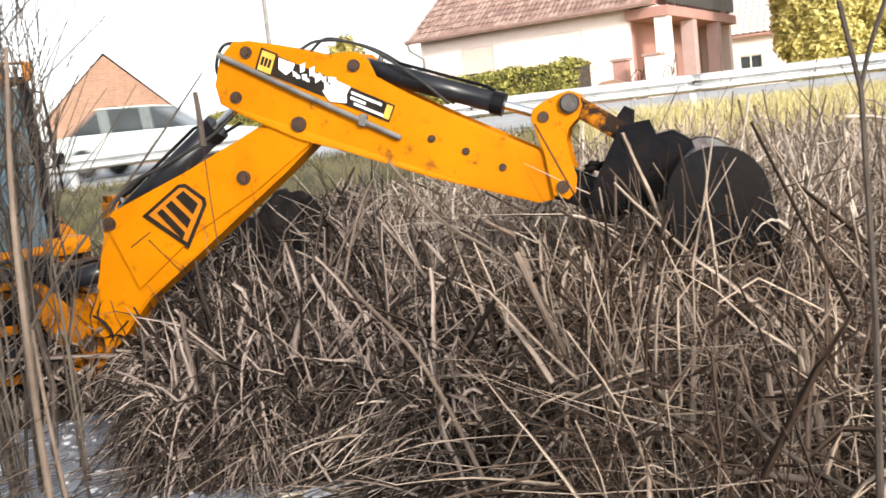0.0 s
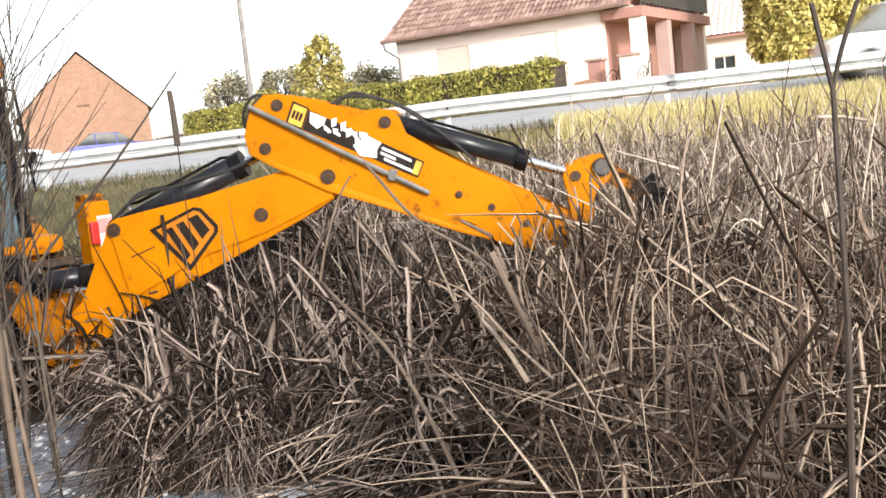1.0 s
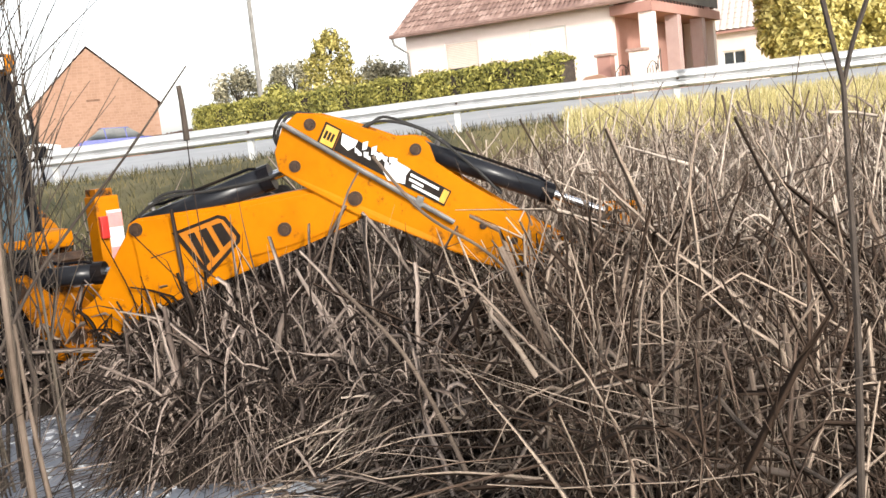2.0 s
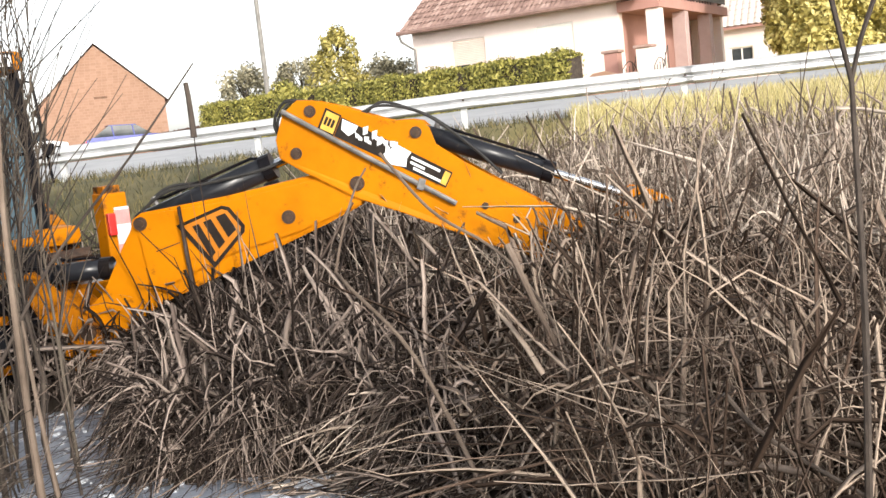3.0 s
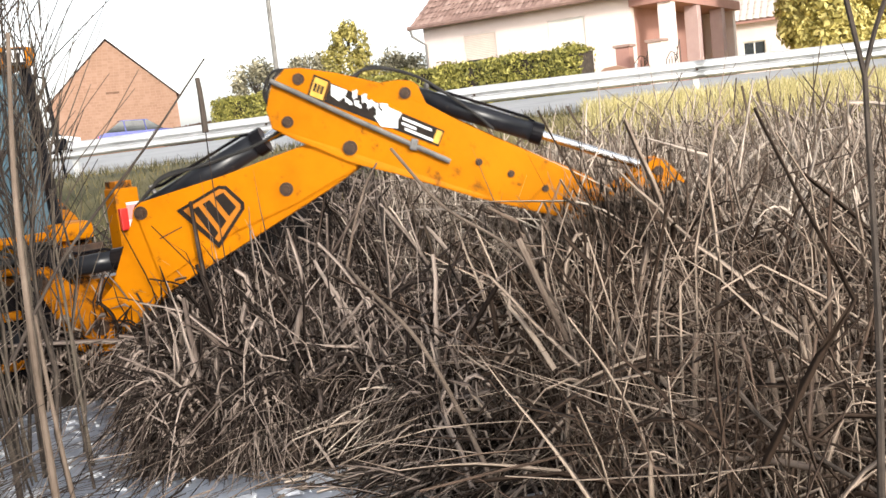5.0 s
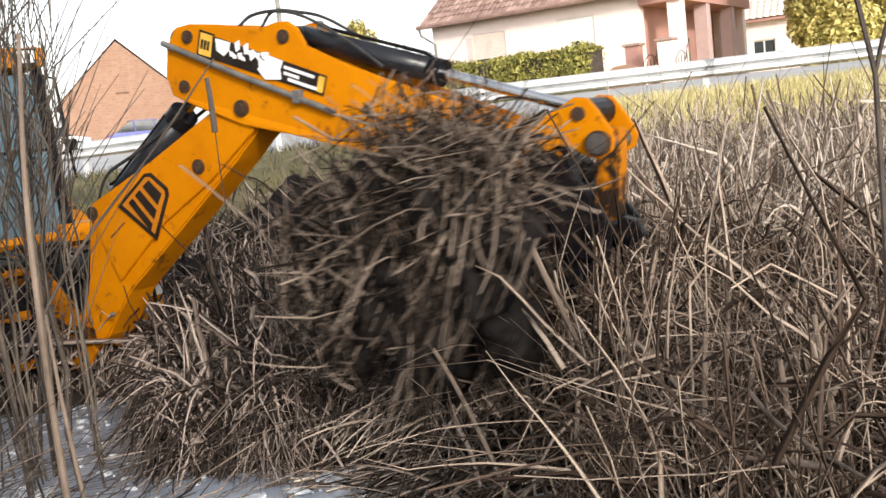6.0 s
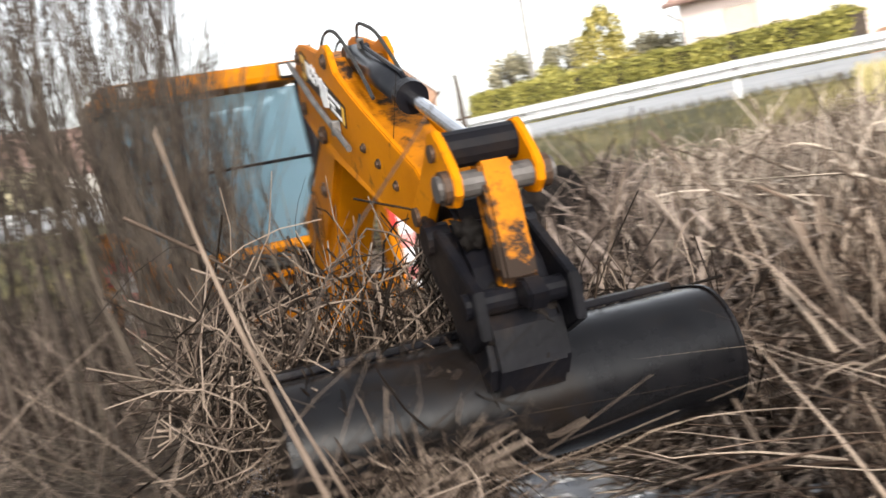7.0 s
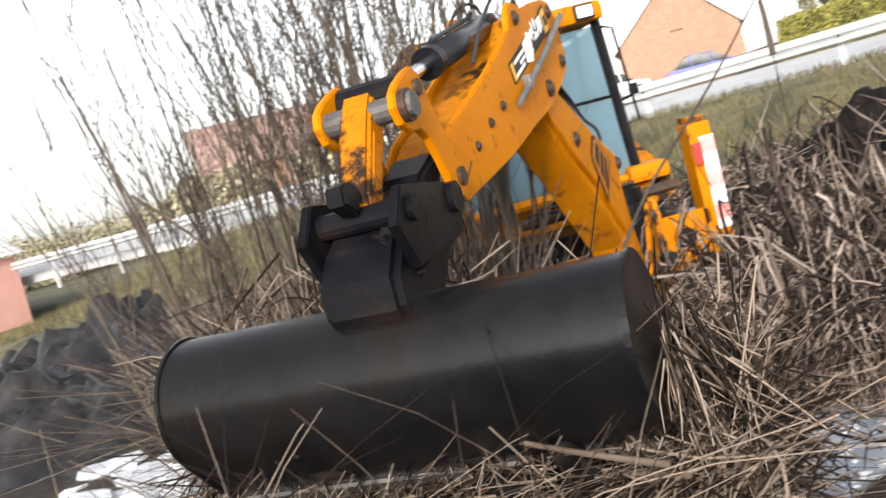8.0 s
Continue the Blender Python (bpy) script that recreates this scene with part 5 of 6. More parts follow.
def reed_spots(n):
    """Places in the bed, thinner where the soil lies open."""
    out = []
    while len(out) < n:
        azm, d = rng.uniform(-58, 34, n), np.sqrt(rng.uniform(2.6 ** 2, 15.5 ** 2, n))
        x, y = polar(azm, d)
        s = (x - RAIL_P[0]) * RAIL_N[0] + (y - RAIL_P[1]) * RAIL_N[1]
        ok = ~in_ice(x, y) & (s < -5.4 + 0.6 * wave(x, y, 0.9))
        ok &= ~((azm < -19.5) & (d > 9.0))
        ok &= ~((azm < -27) & (d > 4.2))
        ok &= ~((azm < 5.0) & (d < 4.7))
        mx, my = x - KING.x, y - KING.y
        ok &= ~((mx * REAR.x + my * REAR.y < 0.35) & (mx * REAR.x + my * REAR.y > -5.0) & (np.abs(mx * SIDE.x + my * SIDE.y + 0.35) < 1.35))
        ok &= ~((azm < -6.0) & (d > 8.7) & (rng.random(n) < 0.8))
        ok &= (d < 9.5) | (rng.random(n) < 0.75)
        ok &= rng.random(n) < np.clip(0.6 + 0.8 * wave(x, y, 2.1, 7.0), 0.08, 1) * np.where((d < 7.2) & (azm < 9), 0.62, 1.0) + np.where(in_ice(x * 0.93, y * 0.93), 0.9, 0.0)
        out += list(zip(x[ok], y[ok]))
    return np.array(out[:n])


def standing(p):
    """Where reeds still stand, away from the digging; coloured lighter for stronger light."""
    azm, d = np.degrees(np.arctan2(p[:, 0], p[:, 1])), np.hypot(p[:, 0], p[:, 1])
    return (azm > -3) & (d > 7.6 - 0.09 * np.clip(azm, 0, 20))


def reed_bed(name, n, kind, mat, keep):
    p = reed_spots(n)
    p = p[keep(p)]
    n = len(p)
    x, y = p[:, 0], p[:, 1]
    h = reed_height(x, y)
    z = ground_z(x, y)
    k = 6
    u = np.linspace(0, 1, k)
    ang = rng.uniform(0, 2 * np.pi, n)
    lead = np.stack([np.cos(ang), np.sin(ang)], 1)
    if kind == "upright":
        lean = np.abs(rng.normal(0.0, 0.28, n)) + 0.04
        ln = h * rng.uniform(0.6, 1.12, n)
        bend = rng.uniform(0, 0.5, n) * (rng.random(n) < 0.6)
        hor = ln[:, None] * (np.sin(lean)[:, None] * u + bend[:, None] * np.clip(u - 0.55, 0, 1) ** 1.4)
        ver = ln[:, None] * (np.cos(lean)[:, None] * u - bend[:, None] * np.clip(u - 0.6, 0, 1) ** 1.6)
        z0 = z - 0.05
        rad = 0.005 + 0.011 * rng.random(n) ** 1.8
        flat = rng.uniform(1.0, 6.0, n)
    elif kind == "broken":
        # stems snapped part way, the upper length hanging over
        ln = h * rng.uniform(0.7, 1.2, n)
        lean = np.abs(rng.normal(0.0, 0.3, n)) + 0.05
        snap = rng.uniform(0.3, 0.7, n)
        drop = rng.uniform(-0.1, 1.25, n)
        up_u, dn_u = np.minimum(u[None, :], snap[:, None]), np.clip(u[None, :] - snap[:, None], 0, 1)
        hor = ln[:, None] * (np.sin(lean)[:, None] * up_u + np.cos(drop * 0.8)[:, None] * dn_u)
        ver = ln[:, None] * (np.cos(lean)[:, None] * up_u - np.sin(drop * 0.8)[:, None] * dn_u)
        z0 = z - 0.05
        rad = 0.007 + 0.021 * rng.random(n) ** 1.7
        flat = rng.uniform(2.5, 9.0, n)
    else:
        # leaves that rise, arch over and hang, among straight fallen stems
        straight = rng.random(n) < 0.45
        ln = rng.uniform(0.3, 1.05, n)
        tilt = np.where(straight, rng.normal(0.25, 0.6, n), rng.normal(0.6, 0.5, n))
        sag = np.where(straight, rng.uniform(-0.08, 0.2, n), rng.uniform(0.2, 1.1, n))
        hor = ln[:, None] * (np.cos(tilt)[:, None] * u) * rng.uniform(0.6, 1.0, n)[:, None]
        ver = ln[:, None] * (np.sin(tilt)[:, None] * u - sag[:, None] * u ** 2)
        z0 = z + h * rng.random(n) ** 1.2 * 0.68 + 0.03
        rad = 0.007 + 0.021 * rng.random(n) ** 1.7
        flat = rng.uniform(3.0, 10.0, n)
    rad = rad * np.clip(np.hypot(x, y) / 7.5, 0.45, 0.9)
    # less length where the bed meets the open ice
    rim = np.where(in_ice(x * 0.95 - 0.12, y * 0.95), 0.55, np.where(in_ice(x - 0.45, y), 0.6, 1.0))
    hor, ver = hor * rim[:, None], ver * (0.4 + 0.6 * rim[:, None])
    # half of the leaves are folded over at one point
    fold = rng.integers(2, 5, n)[:, None]
    turned = np.where(np.arange(k)[None, :] >= fold, (np.arange(k)[None, :] - fold) / k, 0) * (rng.random(n) < 0.5)[:, None]
    wob = rng.normal(0, 0.006, (n, k, 3)) * u[None, :, None] + turned[..., None] * (rng.normal(0, 0.5, (n, 1, 3)) * np.array([1, 1, 0.8])) * ln[:, None, None]
    side = np.stack([-lead[:, 1], lead[:, 0]], 1)
    curl = rng.normal(0, 0.06, n)[:, None] * u[None, :] ** 2 * ln[:, None]
    pts = np.stack([x[:, None] + hor * lead[:, :1] + curl * side[:, :1], y[:, None] + hor * lead[:, 1:] + curl * side[:, 1:], z0[:, None] + ver], -1) + wob
    pts[..., 2] = np.maximum(pts[..., 2], ground_z(pts[..., 0], pts[..., 1]) + 0.01)
    taper = np.where(rng.random(n) < 0.6, 0.88, 0.3)[:, None]
    r = rad[:, None] * (1 - taper * u[None, :] ** 1.7)
    return stalks(name, pts, r, mat, flat)


def front(p):
    """The strip of taller warm brown stems nearest the shore."""
    return ~standing(p) & (np.degrees(np.arctan2(p[:, 0], p[:, 1])) > 2.0)


def trampled(p):
    return ~standing(p) & ~front(p)


# right and far beds lighter, trampled darker: the light gradient is in these colours
tagged(reed_bed("reed_bed", 16000, "upright", REEDPALE, standing), "dense bed of dry standing tan reeds", "reeds", kind="stuff")
tagged(reed_bed("trampled_reeds", 12000, "upright", REED, trampled), "thinned brown reeds where the digging goes on", "reeds", kind="stuff")
tagged(reed_bed("brown_reeds", 12000, "upright", REEDWARM, front), "tall warm brown reed stems near the shore", "reeds", kind="stuff")
tagged(reed_bed("brown_broken_reeds", 26000, "broken", REEDWARM, front), "snapped warm brown reed stems near the shore", "reeds", kind="stuff")
tagged(reed_bed("brown_litter", 28000, "lying", REEDWARM, front), "fallen brown reed leaves near the shore", "reeds", kind="stuff")
tagged(reed_bed("pale_broken_reeds", 22000, "broken", REEDPALE, standing), "snapped tan reed stems among standing ones", "reeds", kind="stuff")
tagged(reed_bed("broken_reeds", 30000, "broken", REED, trampled), "snapped brown reed stems leaning in a tangle", "reeds", kind="stuff")
tagged(reed_bed("reed_litter", 34000, "lying", REED, trampled), "flattened grey-brown reed leaves matted over the bed", "reeds", kind="stuff")
tagged(reed_bed("pale_reed_litter", 17000, "lying", REEDPALE, standing), "fallen reed leaves caught among standing stems", "reeds", kind="stuff")


def shore_litter():
    """Broken reeds lying over the rim of the ice."""
    n = 1500
    azm, d = rng.uniform(-7, 11, n), rng.uniform(4.6, 5.6, n)
    ok = rng.random(n) < np.clip((azm + 7) / 8, 0.1, 1)
    x, y = polar(azm[ok], d[ok])
    n = len(x)
    u = np.linspace(0, 1, 5)
    ln, ang, lift = rng.uniform(0.2, 0.7, n), rng.uniform(0, 6.283, n), np.abs(rng.normal(0, 0.25, n))
    hor = ln[:, None] * np.cos(lift)[:, None] * u
    px, py = x[:, None] + hor * np.cos(ang)[:, None], y[:, None] + hor * np.sin(ang)[:, None]
    z0 = np.maximum(ground_z(px, py), 0.25) + 0.015 + 0.1 * rng.random(n)[:, None] ** 2
    pts = np.stack([px, py, z0 + ln[:, None] * (np.sin(lift)[:, None] * u - 0.2 * u ** 2)], -1)
    pts[..., 2] = np.maximum(pts[..., 2], z0.min(axis=1)[:, None] - 0.005)
    tagged(stalks("shore_litter", pts, np.outer(0.004 + 0.009 * rng.random(n) ** 1.6, 1 - 0.4 * u), REED, rng.uniform(2, 7, n)), "broken brown reeds lying over the rim of the ice", "reeds", kind="stuff")


shore_litter()


def leaf_pile():
    """Pale flattened leaves heaped at the front of the bed."""
    n = 1500
    x, y = rng.normal(-0.12, 0.34, n), rng.normal(5.65, 0.36, n)
    hgt = 0.42 * np.exp(-((x + 0.12) / 0.5) ** 2 - ((y - 5.7) / 0.5) ** 2)
    u = np.linspace(0, 1, 5)
    ln, ang = rng.uniform(0.15, 0.6, n), rng.normal(0.1, 0.8, n) + np.where(rng.random(n) < 0.5, 3.14, 0)
    lift = rng.normal(0.05, 0.3, n)
    hor = ln[:, None] * np.cos(lift)[:, None] * u
    px, py = x[:, None] + hor * np.cos(ang)[:, None], y[:, None] + hor * np.sin(ang)[:, None]
    z0 = ground_z(x, y) + 0.02 + hgt * rng.uniform(0.3, 1.0, n)
    pz = np.maximum(z0[:, None] + ln[:, None] * (np.sin(lift)[:, None] * u - 0.25 * u ** 2), np.maximum(ground_z(px, py), 0.23) + 0.01)
    tagged(stalks("leaf_pile", np.stack([px, py, pz], -1), np.outer(0.004 + 0.011 * rng.random(n) ** 1.5, 1 - 0.5 * u ** 2), REEDPALE, rng.uniform(3, 9, n)), "heap of pale flattened reed leaves", "reeds", kind="stuff")


leaf_pile()


def shore_fringe():
    """Leaves of the bed's rim that hang down on to the ice."""
    m = 60000
    azm, d = rng.uniform(-18.5, 5, m), rng.uniform(4.9, 8.2, m)
    x, y = polar(azm, d)
    rim = ~in_ice(x, y) & (in_ice(x - 0.16, y) | in_ice(x, y - 0.2))
    x, y = x[rim], y[rim]
    tuft = rng.random(len(x)) < np.clip(0.35 + 0.9 * wave(x, y, 4.5, 3.0), 0.05, 1)
    x, y = x[tuft][:2600], y[tuft][:2600]
    n = len(x)
    to_left = in_ice(x - 0.16, y)
    ang = np.where(to_left, rng.normal(3.3, 0.7, n), rng.normal(-1.57, 0.8, n))
    u = np.linspace(0, 1, 6)
    ln = rng.uniform(0.15, 0.8, n)
    rise = rng.uniform(0.0, 0.8, n)
    z0 = ground_z(x, y) + rng.uniform(-0.02, 0.4, n)
    hor = ln[:, None] * rng.uniform(0.1, 0.6, n)[:, None] * u
    side = rng.normal(0, 0.22, n)[:, None] * u ** 2
    px, py = x[:, None] + hor * np.cos(ang)[:, None] - side * np.sin(ang)[:, None], y[:, None] + hor * np.sin(ang)[:, None] + side * np.cos(ang)[:, None]
    pz = z0[:, None] + ln[:, None] * (rise[:, None] * u - (rise + rng.uniform(0.1, 0.9, n))[:, None] * u ** 2)
    pts = np.stack([px, py, np.maximum(pz, 0.235)], -1)
    tagged(stalks("shore_fringe", pts, np.outer(0.004 + 0.009 * rng.random(n) ** 1.6, 1 - 0.75 * u ** 1.5), REED, rng.uniform(2, 7, n)), "brown reed leaves hanging over the rim of the ice", "reeds", kind="stuff")


shore_fringe()


def ice_flecks():
    """Small flat chips of white ice and frost scattered on the pond."""
    m = 4000
    azm, d = rng.uniform(-27, 2, m), rng.uniform(4.3, 7.9, m)
    x, y = polar(azm, d)
    keep = in_ice(x, y) & (rng.random(m) < np.clip(0.3 + 0.9 * wave(x, y, 2.4, 9.0), 0.02, 1))
    x, y = x[keep][:620], y[keep][:620]
    n = len(x)
    r = 0.006 + 0.03 * rng.random(n) ** 3
    an = rng.uniform(0, 6.283, n)[:, None] + np.array([0.0, 1.4, 3.0, 4.6])
    rr = r[:, None] * rng.uniform(0.5, 1.3, (n, 4))
    z = 0.25 + 0.012 * wave(x, y, 2.2) + 0.006 * wave(x, y, 9.0, 3) - 0.03
    top = np.stack([x[:, None] + rr * np.cos(an) * 1.4, y[:, None] + rr * np.sin(an), np.repeat((z + 0.004 + r * 0.3)[:, None], 4, 1)], -1)
    low = top.copy()
    low[..., 2] = (z - 0.004)[:, None]
    v = np.concatenate([low, top], 1).reshape(-1, 3)
    b = (np.arange(n) * 8)[:, None, None]
    f = np.array([(4, 5, 6, 7), (0, 1, 5, 4), (1, 2, 6, 5), (2, 3, 7, 6), (3, 0, 4, 7)])[None]
    tagged(raw_mesh("ice_chips", v, (b + f).reshape(-1, 4), SNOW), "small white chips of ice on the pond", "ice", kind="stuff")


ice_flecks()


def grass_tufts(name, label, n, a0, a1, s0, s1, tall, mat):
    a, s = rng.uniform(a0, a1, n), rng.uniform(s0, s1, n)
    x = RAIL_P[0] + RAIL_N[0] * s + RAIL_D[0] * a
    y = RAIL_P[1] + RAIL_N[1] * s + RAIL_D[1] * a
    z = ground_z(x, y)
    u = np.linspace(0, 1, 3)
    ln = tall * rng.uniform(0.2, 1.0, n) * np.where(s < -3.5, 1.7, 1)
    ang, lean = rng.uniform(0, 6.283, n), rng.uniform(0.1, 0.8, n)
    pts = np.stack([x[:, None] + np.outer(np.cos(ang) * np.sin(lean) * ln, u), y[:, None] + np.outer(np.sin(ang) * np.sin(lean) * ln, u), z[:, None] - 0.02 + np.outer(np.cos(lean) * ln, u)], -1)
    stuff = stalks(name, pts, np.outer(rng.uniform(0.006, 0.014, n), 1 - 0.8 * u), mat, rng.uniform(1, 3, n))
    tagged(stuff, label, "grass", kind="stuff")


grass_tufts("grass", "short yellow-green grass on the road bank", 26000, -32, 22, -7.0, 0.6, 0.24, BLADES)
# dry verge tufts; the strip's sunlit brightness is put into their pale yellow
grass_tufts("dry_grass", "straw-yellow dry grass along the road verge", 22000, 2.0, 14, -3.4, 0.7, 0.33, STRAW)


# ---------------------------------------------------------------- bare bush and single stems
def bush(cx, cy, spread, n, top, label, twigs=(4, 9)):
    """Upright bare stems that fork into thin twigs, from one stool."""
    t = tagged(empty("bush", Matrix.Translation((cx, cy, 0.05))), label, "bush")
    rnd = random.Random(int(cx * 100))
    main, fine, rm, rf = [], [], [], []
    for _ in range(n):
        a, r = rnd.uniform(0, 6.283), spread * math.sqrt(rnd.random())
        b = Vector((math.cos(a) * r, math.sin(a) * r, 0.2))
        ln = top * rnd.uniform(0.55, 1.0)
        out = Vector((math.cos(a), math.sin(a), 0)) * rnd.uniform(0.05, 0.3) + Vector((rnd.gauss(0, 0.08), rnd.gauss(0, 0.08), 0))
        pts = []
        for k in range(7):
            u = k / 6
            pts.append(b + out * ln * u ** 1.2 + Vector((rnd.gauss(0, 0.02), rnd.gauss(0, 0.02), ln * u)))
        main.append(pts)
        r0 = 0.006 + 0.018 * rnd.random() ** 2
        rm.append([r0 * (1 - 0.8 * k / 6) for k in range(7)])
        for _ in range(rnd.randint(*twigs)):
            k = rnd.randint(2, 5)
            o = pts[k].lerp(pts[k + 1], rnd.random())
            d = (pts[k + 1] - pts[k]).normalized() + Vector((rnd.gauss(0, 0.4), rnd.gauss(0, 0.4), rnd.gauss(0, 0.2)))
            l2 = ln * rnd.uniform(0.1, 0.32)
            fine.append([o + d * l2 * q / 3 + Vector((0, 0, 0.06 * l2 * q)) for q in range(4)])
            rf.append([0.0045 * (1 - 0.2 * q) for q in range(4)])
    tagged(stalks("thicket", np.array([[tuple(p) for p in s] for s in main]), np.array(rm), TWIG, parent=t), "", kind="stuff")
    tagged(stalks("twig_mass", np.array([[tuple(p) for p in s] for s in fine]), np.array(rf), TWIG, parent=t), "", kind="stuff")
    return t


SWEPT_BUSHES = []
for azm, d, sp, n, top in ((-22.8, 6.0, 0.4, 16, 3.4), (-24.0, 6.3, 0.45, 12, 3.7), (-29.0, 6.8, 0.4, 26, 3.9), (-31.5, 7.0, 0.55, 52, 4.5), (-36, 7.6, 0.7, 56, 4.9), (-41, 8.2, 0.7, 46, 4.4), (-45.5, 8.8, 0.6, 26, 3.3)):
    x, y = at_az(azm, d)
    grown = bush(x, y, sp, n, top, "leafless brown bush of upright stems beside the pond", (14, 22) if azm > -25 else (4, 9))
    if azm > -25:
        SWEPT_BUSHES.append((grown, Matrix.Translation((x, y, 0.05))))


def scrub():
    """Low brown growth round the feet of the bushes."""
    n = 9000
    azm = rng.uniform(-45.5, -27, n)
    d = rng.uniform(6.8, 9.6, n) + (azm + 30) * -0.05
    x, y = polar(azm, d)
    mx, my = x - KING.x, y - KING.y
    ok = ~((mx * REAR.x + my * REAR.y < 0.35) & (np.abs(mx * SIDE.x + my * SIDE.y + 0.35) < 1.3))
    x, y = x[ok], y[ok]
    n = len(x)
    u = np.linspace(0, 1, 5)
    ln, ang, lean = rng.uniform(0.4, 1.25, n), rng.uniform(0, 6.283, n), np.abs(rng.normal(0, 0.45, n))
    bend = rng.uniform(0, 0.4, n)
    hor = ln[:, None] * (np.sin(lean)[:, None] * u + bend[:, None] * u ** 2)
    pts = np.stack([x[:, None] + hor * np.cos(ang)[:, None], y[:, None] + hor * np.sin(ang)[:, None], ground_z(x, y)[:, None] - 0.03 + np.outer(np.cos(lean) * ln, u)], -1)
    tagged(stalks("scrub", pts, np.outer(rng.uniform(0.003, 0.007, n), 1 - 0.7 * u), REED, rng.uniform(1, 3, n)), "low dry brown scrub round the bushes", "scrub", kind="stuff")


scrub()


def stem(name, label, points, r, r_end, mat, category="reed", side=()):
    """One stem that stands out, bent through the given points; side: extra forks."""
    o = part(name, pipe(arc(points, 6), r, 7, r_end=r_end), mat, None, label)
    tagged(o, label, category)
    for s in side:
        part("fork", pipe(arc(s, 6), r * 0.6, 6, r_end=r_end), mat, o)
    return o


def ray(yaw, pitch, roll, u, v, d):
    """A place d metres from the eye, u to the right and v down in picture widths."""
    k = 2 * math.tan(radians(23.0))
    w = (pose(0, 0, 0, 90 + pitch, 0, yaw) @ pose(0, 0, 0, 0, 0, roll)).to_3x3() @ Vector((u * k, -v * k, -1))
    return Vector(EYE) + w * d


def near(u, v, d):
    return ray(0.15, -7.19, -6.22, (u - 784) / 1568, (v - 441) / 1568, d)


stem("twig", "dark forked twig standing close to the bank", [near(1560, 1010, 2.6), near(1552, 560, 2.6), near(1528, 135, 2.6)], 0.011, 0.007, TWIG, "twig", [[near(1528, 135, 2.6), near(1490, -20, 2.6)], [near(1528, 135, 2.6), near(1545, 60, 2.6), near(1575, -30, 2.6)]])
SWEPT_A = stem("reed_stalk", "pale dry reed stalk by the bank", [near(110, 960, 3.0), near(62, 660, 3.0), near(25, 350, 3.0), near(12, 60, 3.0)], 0.012, 0.006, REEDPALE)
SWEPT_B = stem("reed_stalk", "pale dry reed stalk by the bank", [near(150, 980, 3.4), near(90, 720, 3.4), near(60, 560, 3.4)], 0.009, 0.005, REEDPALE)
stem("twig", "long thin dark twig slanting up", [near(20, 640, 4.0), near(110, 460, 4.0), near(250, 270, 4.0), near(360, 105, 4.0)], 0.008, 0.003, TWIG, "twig")
stem("reed_stalk", "long bent grey reed stem", [near(905, 960, 4.2), near(850, 810, 4.4), near(745, 615, 4.8), near(640, 505, 5.2), near(612, 475, 5.4)], 0.012, 0.008, REEDPALE)
stem("reed_stalk", "thin pale stem hooked upwards", [near(612, 475, 5.4), near(625, 400, 5.5), near(645, 330, 5.6), near(665, 290, 5.6)], 0.008, 0.005, REEDPALE)
stem("reed_stalk", "thin curved pale stem", [near(690, 265, 5.6), near(780, 365, 5.4), near(880, 425, 5.2), near(940, 480, 5.0), near(1000, 570, 4.6), near(1060, 720, 4.2), near(1120, 960, 3.8)], 0.009, 0.006, REEDPALE)
stem("reed_stalk", "thick pale broken reed", [near(915, 425, 4.6), near(965, 530, 4.6), near(1020, 640, 4.5)], 0.016, 0.012, REEDPALE)
for u, v0, v1, lean, d in ((1225, 900, 590, 4, 3.6), (1255, 900, 520, 16, 3.8), (1270, 900, 620, 50, 3.6), (1110, 900, 780, -6, 3.4), (1400, 900, 640, -40, 3.2), (1480, 900, 560, -60, 3.2)):
    stem("reed_stalk", "upright pale reed stalk near the bank", [near(u, v0 + 60, d), near(u + lean * 0.5, (v0 + v1) / 2, d), near(u + lean, v1, d)], 0.014, 0.009, REEDPALE)
stem("twig", "thin dark twig across the reeds", [near(1300, 690, 2.8), near(1380, 770, 2.8), near(1600, 900, 2.8)], 0.008, 0.006, TWIG, "twig")


